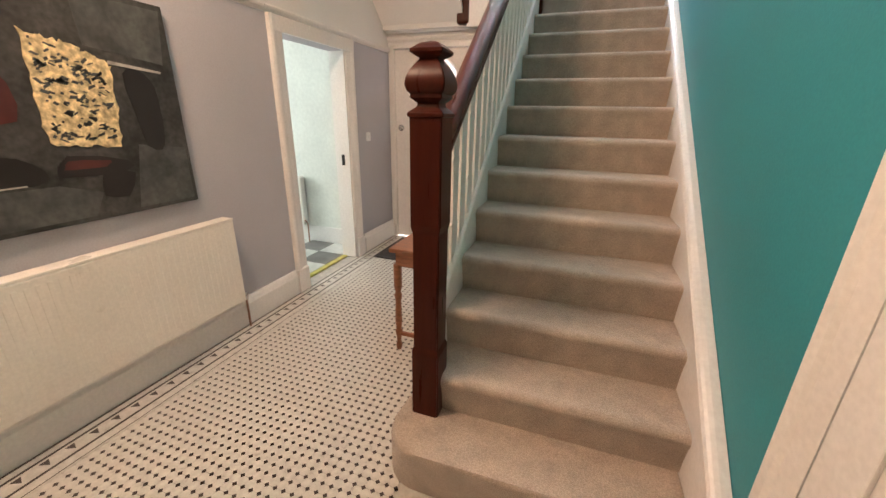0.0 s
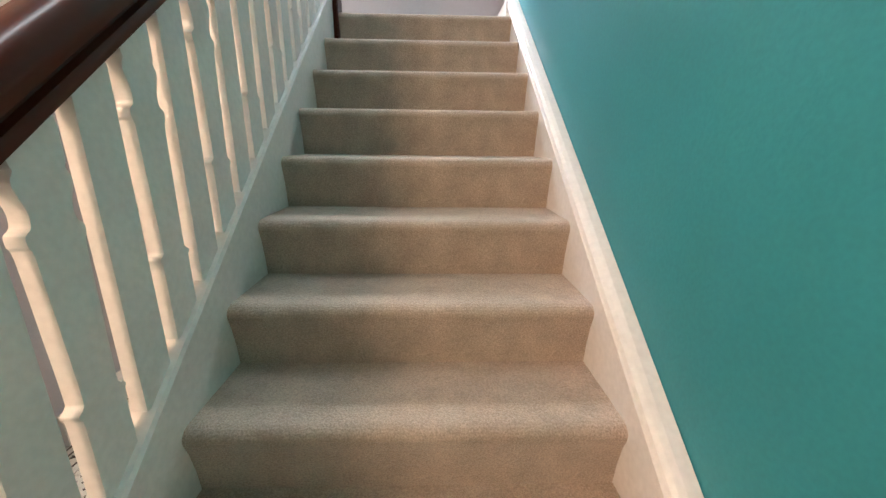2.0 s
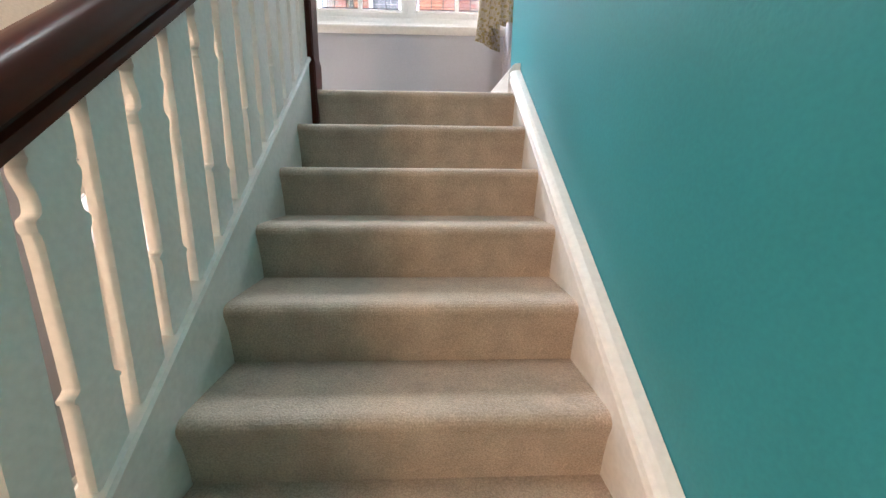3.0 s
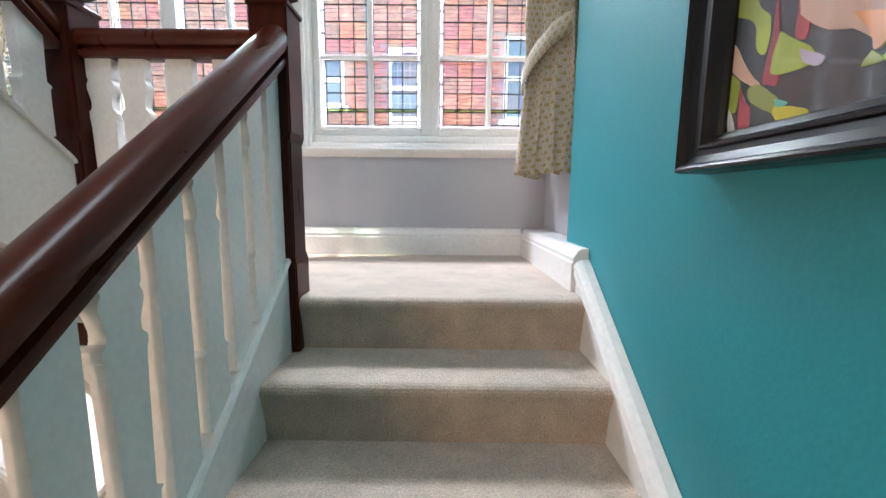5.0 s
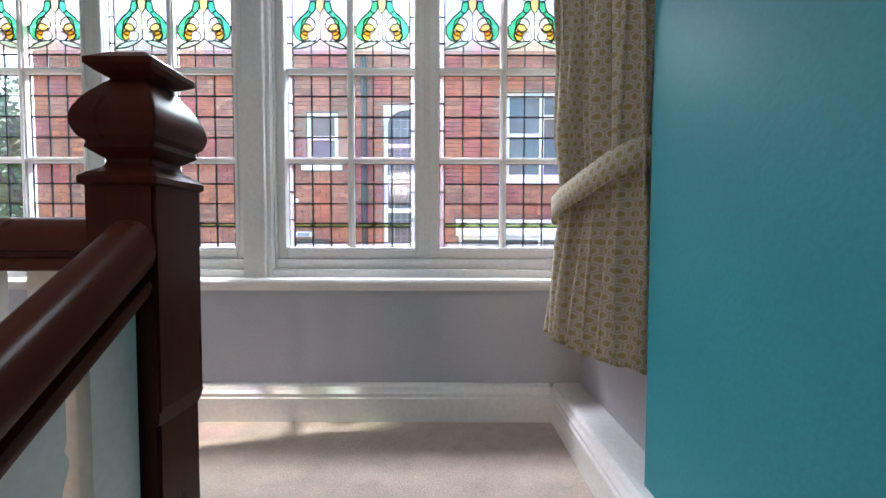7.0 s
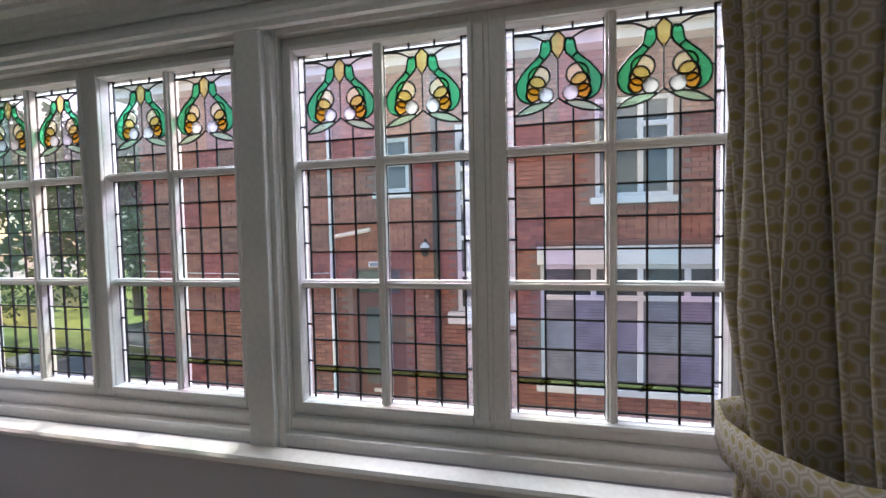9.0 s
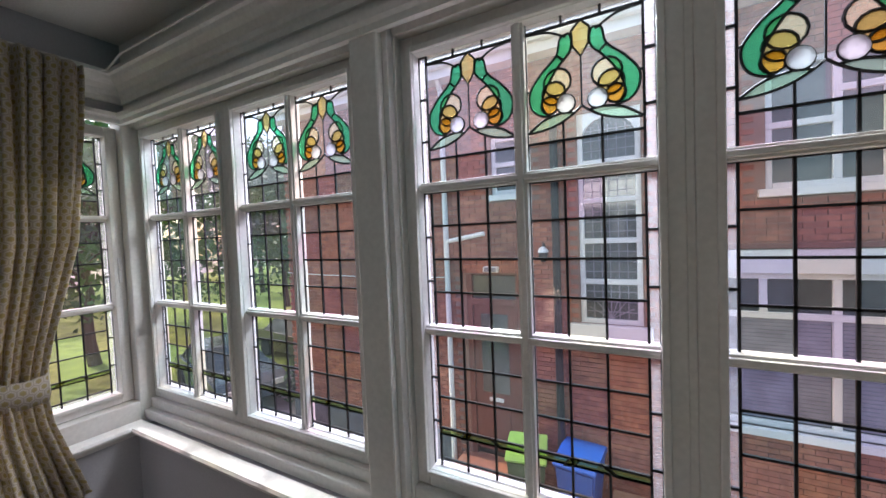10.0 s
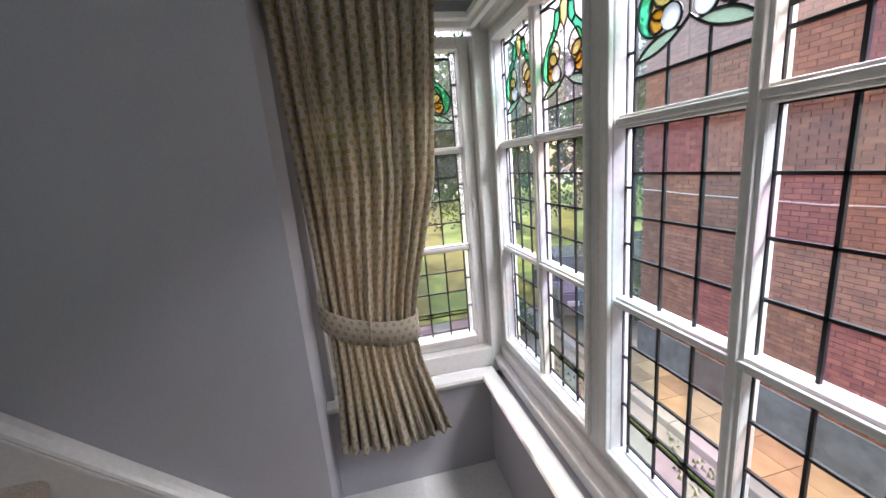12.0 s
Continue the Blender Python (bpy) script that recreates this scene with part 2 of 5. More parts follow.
def honeycomb():
    """Curtain cloth with gold hexagons in pale rings on a grey ground, laid out on the cloth's own width and height."""
    m = bpy.data.materials.new("honeycomb_curtain_cloth")
    m.use_nodes = True
    n, l = m.node_tree.nodes, m.node_tree.links
    b = n["Principled BSDF"]
    uv = n.new("ShaderNodeUVMap")

    def vm(op, a, c=None):
        v = n.new("ShaderNodeVectorMath")
        v.operation = op
        for i, s in enumerate((a, c)):
            if s is None:
                continue
            if isinstance(s, tuple):
                v.inputs[i].default_value = s
            else:
                l.new(s, v.inputs[i])
        return v.outputs[1] if op in ("LENGTH", "DOT_PRODUCT") else v.outputs[0]

    def mt(op, a, c=None):
        v = n.new("ShaderNodeMath")
        v.operation = op
        for i, s in enumerate((a, c)):
            if s is None:
                continue
            if isinstance(s, (int, float)):
                v.inputs[i].default_value = s
            else:
                l.new(s, v.inputs[i])
        return v.outputs[0]

    p = vm("MULTIPLY", uv.outputs[0], (1 / 0.031, 1 / 0.031, 0))
    s, h = (1.0, 1.7320508, 1.0), (0.5, 0.8660254, 0.5)
    a = vm("SUBTRACT", vm("MODULO", p, s), h)
    c = vm("SUBTRACT", vm("MODULO", vm("ADD", p, h), s), h)
    pick = mt("LESS_THAN", vm("LENGTH", vm("MULTIPLY", a, (1, 1, 0))), vm("LENGTH", vm("MULTIPLY", c, (1, 1, 0))))
    mix = n.new("ShaderNodeMix")
    mix.data_type = "VECTOR"
    l.new(pick, mix.inputs[0])
    l.new(c, mix.inputs[4])
    l.new(a, mix.inputs[5])
    q = vm("ABSOLUTE", mix.outputs[1])
    sp = n.new("ShaderNodeSeparateXYZ")
    l.new(q, sp.inputs[0])
    d = mt("MAXIMUM", sp.outputs[0], mt("ADD", mt("MULTIPLY", sp.outputs[0], 0.5), mt("MULTIPLY", sp.outputs[1], 0.8660254)))
    r = n.new("ShaderNodeValToRGB")
    els = [(0.0, (0.43, 0.35, 0.15)), (0.235, (0.45, 0.37, 0.17)), (0.26, (0.52, 0.46, 0.37)), (0.32, (0.52, 0.46, 0.37)), (0.345, (0.66, 0.61, 0.52)), (0.42, (0.66, 0.61, 0.52)), (0.44, (0.52, 0.46, 0.38)), (0.5, (0.50, 0.44, 0.37))]
    while len(r.color_ramp.elements) < len(els):
        r.color_ramp.elements.new(0.5)
    for e, (pos, col) in zip(r.color_ramp.elements, els):
        e.position, e.color = pos, (*col, 1)
    l.new(d, r.inputs[0])
    weave = n.new("ShaderNodeTexNoise")
    weave.inputs["Scale"].default_value = 900
    bp = n.new("ShaderNodeBump")
    bp.inputs["Strength"].default_value, bp.inputs["Distance"].default_value = 0.4, 0.001
    l.new(uv.outputs[0], weave.inputs[0])
    l.new(weave.outputs[0], bp.inputs["Height"])
    l.new(bp.outputs[0], b.inputs["Normal"])
    l.new(r.outputs[0], b.inputs["Base Color"])
    b.inputs["Roughness"].default_value = 0.9
    b.inputs["Sheen Weight"].default_value = 0.2
    tl, ms = n.new("ShaderNodeBsdfTranslucent"), n.new("ShaderNodeMixShader")
    l.new(r.outputs[0], tl.inputs["Color"])
    ms.inputs[0].default_value = 0.38
    l.new(b.outputs[0], ms.inputs[1])
    l.new(tl.outputs[0], ms.inputs[2])
    l.new(ms.outputs[0], n["Material Output"].inputs["Surface"])
    return m


CLOTH = honeycomb()


# ---- small builders ----
def empty(name, label="", category="", group="", kind="", at=(0, 0, 0)):
    ob = new(name)
    ob.location = at
    return tagged(ob, label, category, group, kind)


def obj(name, bm, material, label="", category="", group="", kind="", at=(0, 0, 0), smooth=False):
    me = bpy.data.meshes.new(name)
    bmesh.ops.recalc_face_normals(bm, faces=bm.faces)
    bm.to_mesh(me)
    bm.free()
    me.materials.append(material)
    if smooth:
        for p in me.polygons:
            p.use_smooth = True
        me.set_sharp_from_angle(angle=radians(42))
    ob = new(name, me)
    ob.location = at
    return tagged(ob, label, category, group, kind)


def part(name, bm, material, parent, label="", at=(0, 0, 0), smooth=False):
    ob = obj(name, bm, material, label, at=at, smooth=smooth)
    ob.parent = parent
    return ob


def shared(name, mesh, parent, m):
    ob = new(name, mesh)
    ob.parent = parent
    ob.matrix_local = m
    return ob


def bx(x0, x1, y0, y1, z0, z1, bev=0.0, bm=None, seg=2):
    t = bmesh.new()
    bmesh.ops.create_cube(t, size=1, matrix=Matrix.LocRotScale(((x0 + x1) / 2, (y0 + y1) / 2, (z0 + z1) / 2), None, (x1 - x0, y1 - y0, z1 - z0)))
    if bev:
        bmesh.ops.bevel(t, geom=t.edges[:], offset=bev, segments=seg, affect="EDGES", profile=0.5)
    return t if bm is None else join(bm, t)


def join(bm, t):
    me = bpy.data.meshes.new("tmp")
    t.to_mesh(me)
    t.free()
    bm.from_mesh(me)
    bpy.data.meshes.remove(me)
    return bm


def prism(pts, axis, a, b, bm=None):
    """A polygon drawn in the plane across an axis, drawn out from a to b."""
    bm = bm or bmesh.new()
    put = {"x": lambda p, c: (c, p[0], p[1]), "y": lambda p, c: (p[0], c, p[1]), "z": lambda p, c: (p[0], p[1], c)}[axis]
    v0, v1 = [bm.verts.new(put(p, a)) for p in pts], [bm.verts.new(put(p, b)) for p in pts]
    n = len(pts)
    bm.faces.new(v0)
    bm.faces.new(v1[::-1])
    for i in range(n):
        bm.faces.new((v0[i], v1[i], v1[(i + 1) % n], v0[(i + 1) % n]))
    return bm


def sweep(section, p0, p1, side, bm=None, up=None):
    """A closed section (side, up) drawn from p0 to p1; upright unless up is given."""
    bm = bm or bmesh.new()
    p0, p1, s = Vector(p0), Vector(p1), Vector(side).normalized()
    u = Vector(up) if up else Vector((0, 0, 1))
    v0, v1 = [bm.verts.new(p0 + s * a + u * b) for a, b in section], [bm.verts.new(p1 + s * a + u * b) for a, b in section]
    n = len(section)
    bm.faces.new(v0)
    bm.faces.new(v1[::-1])
    for i in range(n):
        bm.faces.new((v0[i], v1[i], v1[(i + 1) % n], v0[(i + 1) % n]))
    return bm


def turned(profile, seg=16, square=False, bm=None, at=(0, 0, 0)):
    """A profile of (radius, height) turned round, or set out square."""
    bm = bm or bmesh.new()
    k = 4 if square else seg
    rings = []
    for r, z in profile:
        if square:
            ring = [bm.verts.new((at[0] + sx * r, at[1] + sy * r, at[2] + z)) for sx, sy in ((-1, -1), (1, -1), (1, 1), (-1, 1))]
        else:
            ring = [bm.verts.new((at[0] + r * math.cos(2 * math.pi * i / k), at[1] + r * math.sin(2 * math.pi * i / k), at[2] + z)) for i in range(k)]
        rings.append(ring)
    for a, b in zip(rings, rings[1:]):
        for i in range(k):
            bm.faces.new((a[i], a[(i + 1) % k], b[(i + 1) % k], b[i]))
    bm.faces.new(rings[0][::-1])
    bm.faces.new(rings[-1])
    return bm


def tube(points, r, bm=None, seg=8):
    bm = bm or bmesh.new()
    prev = None
    pts = [Vector(p) for p in points]
    for i, p in enumerate(pts):
        d = (pts[min(i + 1, len(pts) - 1)] - pts[max(i - 1, 0)]).normalized()
        a = d.orthogonal().normalized() if prev is None else (ax - d * ax.dot(d)).normalized()
        ax, bn = a, d.cross(a)
        ring = [bm.verts.new(p + (a * math.cos(2 * math.pi * k / seg) + bn * math.sin(2 * math.pi * k / seg)) * r) for k in range(seg)]
        if prev:
            for k in range(seg):
                bm.faces.new((prev[k], prev[(k + 1) % seg], ring[(k + 1) % seg], ring[k]))
        prev = ring
    return bm


def bez(pts, n=8):
    """Points along a smooth curve through the given corners (Catmull-Rom)."""
    out = []
    P = [Vector((*p, 0)) for p in pts]
    for i in range(len(P) - 1):
        a, b, c, d = P[max(i - 1, 0)], P[i], P[i + 1], P[min(i + 2, len(P) - 1)]
        for k in range(n):
            t = k / n
            v = 0.5 * ((2 * b) + (c - a) * t + (2 * a - 5 * b + 4 * c - d) * t * t + (3 * b - a - 3 * c + d) * t ** 3)
            out.append((v.x, v.y))
    out.append((P[-1].x, P[-1].y))
    return out

# ---- the house: floors, walls, ceilings ----
RISE, GO, STEPS = 0.185, 0.24, 13
LAND = RISE * STEPS
XL, XR = -2.63, -0.025          # hall walls
BAY_L, BAY_R, BAY_Y = -2.86, 0.06, 3.955
S = dict(kind="structure")

obj("floor", bx(XL, XR, -3.5, 3.05, -0.12, -0.005), GROUT, "pale grout bed under the hall mosaic floor", "floor", **S)
wl = bmesh.new()
bx(XL - 0.15, XL, -3.5, 1.41, 0, 5.2, bm=wl)
bx(XL - 0.15, XL, 2.2, 3.25, 0, 5.2, bm=wl)
bx(XL - 0.15, XL, 1.41, 2.2, 1.93, 5.2, bm=wl)
obj("wall_west", wl, GREY, "smooth pale grey painted hall and stair wall", "wall", **S)
obj("wall_west_frieze", prism([(-3.5, 2.08), (2.2, 2.08), (3.04, 2.08), (3.04, 2.2), (2.0, 3.1), (-3.5, 3.1)], "x", XL, XL + 0.004), CEIL, "white painted band above the picture rail", "wall", **S)
obj("wall_west_upper_frieze", bx(XL, XL + 0.004, 1.41, 3.25, 4.50, 5.2), CEIL, "white painted band above the stair wall", "wall", **S)
obj("wall_east", bx(XR, 0.2, -3.5, 3.25, 0, 5.2), TEAL, "teal painted stair wall", "wall", **S)
wf = bmesh.new()
bx(XL, -2.60, 3.05, 3.25, 0, 2.22, bm=wf)
bx(-1.66, XR, 3.05, 3.25, 0, 2.22, bm=wf)
bx(-2.60, -1.66, 3.05, 3.25, 2.10, 2.22, bm=wf)
obj("wall_north_hall", wf, CEIL, "white painted wall round the front door", "wall", **S)
obj("wall_south", bx(XL, XR, -3.65, -3.5, 0, 5.2), GREY, "plain grey wall closing the hall", "wall", **S)
obj("wall_south_upper", bx(XL, XR, -0.45, -0.3, 3.1, 5.2), GREY, "plain grey wall closing the stairwell", "wall", **S)
obj("ceiling_hall", bx(XL, XR, -3.5, -0.3, 3.1, 3.3), CEIL, "plain white hall ceiling", "ceiling", **S)
obj("ceiling_under_upper_floor", bx(XL, -1.75, -0.3, 2.24, 3.1, 3.32), CEIL, "white ceiling under the upper floor", "ceiling", **S)
# ceiling with an unseen recess, added to hold the stairwell fill lamp
cs = bmesh.new()
for b in ((XL - 0.3, 0.3, -0.5, 0.6), (XL - 0.3, 0.3, 2.5, 3.3), (XL - 0.3, -1.8, 0.6, 2.5), (-0.7, 0.3, 0.6, 2.5)):
    bx(*b, 5.2, 5.35, bm=cs)
bx(-1.85, -0.65, 0.55, 2.55, 5.35, 5.4, bm=cs)
obj("ceiling_stairwell", cs, CEIL, "plain white stairwell ceiling", "ceiling", **S)
obj("ceiling_bay", bx(BAY_L - 0.3, 0.3, 3.25, 4.2, 4.80, 5.2), CEIL, "plain white ceiling of the window bay", "ceiling", **S)
obj("floor_landing", bx(BAY_L, BAY_R, 2.93, 4.15, 2.22, LAND - 0.012), CEIL, "half landing floor slab", "floor", **S)
plan = [(BAY_L + 0.02, 3.93), (BAY_L + 0.02, 3.183), (-1.70, 3.183), (-1.70, 2.965), (-1.061, 2.965), (-1.061, 2.947), (-0.071, 2.947), (-0.071, 3.183), (BAY_R - 0.02, 3.183), (BAY_R - 0.02, 3.93)]
obj("floor_landing_carpet", prism(plan, "z", LAND - 0.02, LAND), CARPET, "beige cut pile carpet on the half landing", "carpet", **S)
# bay walls
obj("wall_north_bay", bx(BAY_L - 0.15, BAY_R + 0.14, BAY_Y, 4.14, 2.0, 2.99), GREY, "grey painted wall under the bay window", "wall", **S)
obj("wall_bay_head", bx(BAY_L - 0.15, BAY_R + 0.14, BAY_Y + 0.03, 4.2, 4.47, 5.2), WHITE, "white painted wall over the bay window", "wall", **S)
obj("wall_bay_east", bx(BAY_R, 0.2, 3.25, 4.14, 2.0, 5.2), GREY, "grey painted return wall of the bay", "wall", **S)
wb = bmesh.new()
bx(BAY_L - 0.15, BAY_L, 3.1, 4.14, 2.0, 2.99, bm=wb)
bx(BAY_L - 0.15, BAY_L, 3.1, 3.28, 2.99, 5.2, bm=wb)
bx(BAY_L - 0.15, BAY_L, 3.28, 4.14, 4.47, 5.2, bm=wb)
obj("wall_bay_west", wb, GREY, "grey painted return wall of the bay", "wall", **S)
obj("wall_west_return", bx(BAY_L - 0.15, XL - 0.15, 3.1, 3.25, 2.0, 5.2), GREY, "grey painted corner return", "wall", **S)

# the room beyond the hall doorway
RX0, RY0, RY1 = -5.8, 0.4, 2.5
for nm, b in (("wall_side_room_north", (RX0, XL - 0.15, RY1, RY1 + 0.1, 0, 2.7)), ("wall_side_room_south", (RX0, XL - 0.15, RY0 - 0.1, RY0, 0, 2.7)),
              ("wall_side_room_west", (RX0 - 0.1, RX0, RY0, RY1, 0, 2.7))):
    obj(nm, bx(*b), PLASTER, "pale embossed wallpaper in the side room", "wall", **S)
obj("ceiling_side_room", bx(RX0, XL - 0.15, RY0, RY1, 2.7, 2.8), CEIL, "white side room ceiling", "ceiling", **S)
fr = obj("floor_side_room", bx(RX0, XL - 0.0, RY0, RY1, -0.12, -0.008), GROUT, "bed of the side room floor", "floor", **S)
for i in range(10):
    for j in range(7):
        part("floor_tile", bx(-2.80 - 0.3 * i - 0.298, -2.80 - 0.3 * i, RY0 + 0.3 * j, RY0 + 0.3 * j + 0.298, -0.008, 0.0), VINYL_K if (i + j) % 2 else VINYL_W, fr)
obj("door_threshold", bx(XL - 0.15, XL - 0.10, 1.41, 2.2, -0.006, 0.008, 0.002), YELLOW, "yellow tiled strip in the doorway", "threshold", **S)
obj("baseboard_side_room", bx(RX0, XL - 0.15, RY1 - 0.02, RY1, 0, 0.18, 0.004), WHITE, "white skirting board in the side room", "baseboard", **S)


# ---- mouldings ----
SKIRT = [(0, 0), (0.05, 0), (0.05, 0.105), (0.044, 0.112), (0.046, 0.125), (0.036, 0.138), (0.030, 0.150), (0.018, 0.158), (0, 0.16)]
HSKIRT = [(0, 0), (0.028, 0), (0.028, 0.15), (0.02, 0.165), (0.018, 0.18), (0.010, 0.2), (0, 0.2)]
SILL = [(0, 0), (0.03, 0.0), (0.045, 0.012), (0.055, 0.022), (0.062, 0.03), (0.066, 0.042), (0.060, 0.052), (0, 0.056)]
RAIL = [(0, 0), (0.012, 0.004), (0.03, 0.02), (0.036, 0.034), (0.03, 0.045), (0, 0.05)]
CORN = [(0, 0), (0.012, 0), (0.014, 0.022), (0.022, 0.03), (0.024, 0.05), (0.04, 0.07), (0.062, 0.085), (0.07, 0.098), (0.082, 0.102), (0.082, 0.118), (0, 0.122)]
HEAD = [(0, 0), (0.02, 0), (0.022, 0.018), (0.034, 0.026), (0.036, 0.045), (0, 0.05)]


def skirting(name, sec, p0, p1, side, label, category="baseboard", material=WHITE):
    return obj(name, sweep(sec, p0, p1, side), material, label, category, **S)


skirting("baseboard_hall_a", HSKIRT, (XL, -3.5, 0), (XL, 1.28, 0), (1, 0, 0), "deep white moulded skirting board")
skirting("baseboard_hall_b", HSKIRT, (XL, 2.36, 0), (XL, 3.05, 0), (1, 0, 0), "deep white moulded skirting board")
skirting("trim_picture_rail_a", RAIL, (XL, -3.5, 2.03), (XL, 1.26, 2.03), (1, 0, 0), "white picture rail along the hall wall", "picture rail")
skirting("trim_picture_rail_b", RAIL, (XL, 2.36, 2.03), (XL, 3.05, 2.03), (1, 0, 0), "white picture rail along the hall wall", "picture rail")
skirting("trim_picture_rail_c", RAIL, (XL, 3.05, 2.13), (XR, 3.05, 2.13), (0, -1, 0), "white rail over the front door", "picture rail")
skirting("baseboard_bay", SKIRT, (-2.6, BAY_Y, LAND), (-0.085, BAY_Y, LAND), (0, -1, 0), "white moulded skirting board under the bay window")
for nm, x, sd, y0 in (("baseboard_bay_east", BAY_R, -1, 3.0), ("baseboard_bay_west", BAY_L, 1, 3.2)):
    w = 0.145 if sd < 0 else 0.25
    sec = [(0, 0)] + [(w - 0.05 + a, b) for a, b in SKIRT[1:-1]] + [(w - 0.05, 0.16), (0, 0.16)]
    skirting(nm, sec, (x, y0, LAND), (x, BAY_Y, LAND), (sd, 0, 0), "white boxed skirting ledge beside the bay window")
skirting("trim_sill_bay", SILL, (BAY_L, BAY_Y + 0.02, 2.985), (BAY_R, BAY_Y + 0.02, 2.985), (0, -1, 0), "white moulded window board under the bay window", "window sill")
skirting("trim_sill_side", SILL, (BAY_L - 0.02, 3.25, 2.985), (BAY_L - 0.02, BAY_Y + 0.02, 2.985), (1, 0, 0), "white moulded window board of the side light", "window sill")
skirting("trim_cornice_bay", CORN, (BAY_L, BAY_Y + 0.03, 4.525), (BAY_R, BAY_Y + 0.03, 4.525), (0, -1, 0), "white moulded cornice over the bay window", "cornice")
skirting("trim_cornice_side", CORN, (BAY_L, 3.25, 4.525), (BAY_L, BAY_Y + 0.03, 4.525), (1, 0, 0), "white moulded cornice over the side light", "cornice")
skirting("trim_head_bay", HEAD, (BAY_L, BAY_Y + 0.03, 4.435), (BAY_R, BAY_Y + 0.03, 4.435), (0, -1, 0), "white moulded head of the bay window", "window trim")
skirting("trim_head_side", HEAD, (BAY_L - 0.01, 3.28, 4.435), (BAY_L - 0.01, BAY_Y + 0.03, 4.435), (1, 0, 0), "white moulded head of the side light", "window trim")
obj("telephone_cable", tube([(-2.80, 3.83, 4.645), (-2.79, 3.87, 4.632), (-2.77, 3.9, 4.64), (-2.6, 3.885, 4.66), (-1.8, 3.88, 4.655), (-1.0, 3.885, 4.65), (0.0, 3.88, 4.655)], 0.004), WHITE, "thin white cable lying along the cornice", "cable")

# hall doorway lining and architrave
dn = empty("door_1", "white moulded doorway to the side room, standing open", "doorway", kind="structure")
ARCH = [(0, 0), (0.014, 0.0), (0.018, 0.02), (0.022, 0.06), (0.03, 0.075), (0.034, 0.1), (0.026, 0.115), (0, 0.12)]
for y, s in ((1.41, -1), (2.20, 1)):
    part("architrave", sweep([(b * s, a) for a, b in ARCH], (XL, y, 0), (XL, y, 2.03), (0, 1, 0), up=(1, 0, 0)), WHITE, dn)
    part("jamb", bx(XL - 0.15, XL + 0.004, min(y, y - s * 0.02), max(y, y - s * 0.02), 0, 1.93), WHITE, dn)
    part("plinth_block", bx(XL, XL + 0.04, min(y, y + s * 0.125), max(y, y + s * 0.125), 0, 0.2, 0.004), WHITE, dn)
part("head_architrave", bx(XL, XL + 0.03, 1.29, 2.32, 1.93, 2.03, 0.006), WHITE, dn)
part("head_cornice", sweep(RAIL, (XL + 0.002, 1.26, 2.03), (XL + 0.002, 2.36, 2.03), (1, 0, 0)), WHITE, dn)
part("strike_plate", bx(XL - 0.08, XL - 0.05, 2.172, 2.179, 0.94, 1.04, 0.001), BLACK, dn, "dark metal strike plate")
lsw = empty("light_switch", "white plastic light switch beside the doorway", "light switch")
part("switch_plate", bx(XL, XL + 0.008, 2.50, 2.585, 1.15, 1.235, 0.003), UPVC, lsw)
part("rocker", bx(XL + 0.008, XL + 0.013, 2.535, 2.55, 1.175, 1.21, 0.001), UPVC, lsw)

# doorway at the foot of the stair, on the teal wall
dr = empty("door_2", "cream moulded architrave of a white door beside the stair", "doorway", kind="structure")
part("architrave", sweep([(b, a) for a, b in ARCH], (XR, -0.20, 0), (XR, -0.20, 2.1), (0, 1, 0), up=(-1, 0, 0)), WHITE, dr)
part("door_leaf", bx(XR - 0.012, XR + 0.0, -1.05, -0.205, 0, 2.03, 0.002), WHITE, dr)
part("door_stile", bx(XR - 0.022, XR - 0.012, -0.335, -0.215, 0, 2.03, 0.004), WHITE, dr)

# front door
fd = empty("door_3", "white panelled front door with an octagonal frosted light", "door", kind="structure")
CX, CZ, OR = -2.13, 1.74, 0.30
leaf = bmesh.new()
octa = [(CX + OR * math.cos(math.pi / 8 + i * math.pi / 4) * 1.02, CZ + OR * math.sin(math.pi / 8 + i * math.pi / 4)) for i in range(8)]
x0, x1, zt = -2.56, -1.70, 2.06
pairs = [([octa[0], octa[1], (CX + 0.115, zt), (x1, zt), (x1, CZ + 0.115)]), ([octa[1], octa[2], (CX - 0.115, zt), (CX + 0.115, zt)]), ([octa[2], octa[3], (x0, CZ + 0.115), (x0, zt), (CX - 0.115, zt)]),
         ([octa[3], octa[4], (x0, CZ - 0.115), (x0, CZ + 0.115)]), ([octa[4], octa[5], (CX - 0.115, 1.35), (x0, 1.35), (x0, CZ - 0.115)]), ([octa[5], octa[6], (CX + 0.115, 1.35), (CX - 0.115, 1.35)]),
         ([octa[6], octa[7], (x1, CZ - 0.115), (x1, 1.35), (CX + 0.115, 1.35)]), ([octa[7], octa[0], (x1, CZ + 0.115), (x1, CZ - 0.115)])]
for p in pairs:
    prism(p, "y", 3.075, 3.12, leaf)
bx(x0, x1, 3.075, 3.12, 0, 1.35, bm=leaf)
part("door_leaf", leaf, WHITE, fd)
mould = bmesh.new()
for i in range(8):
    a, b = octa[i], octa[(i + 1) % 8]
    tube([(a[0], 3.072, a[1]), (b[0], 3.072, b[1])], 0.016, mould)
part("octagon_moulding", mould, WHITE, fd)
part("octagon_pane", prism(octa, "y", 3.094, 3.100), G_FROST, fd, "frosted octagonal glass light")
for px0, px1 in ((x0 + 0.1, CX - 0.05), (CX + 0.05, x1 - 0.1)):
    part("door_panel", bx(px0, px1, 3.06, 3.076, 0.25, 1.05, 0.006), WHITE, fd)
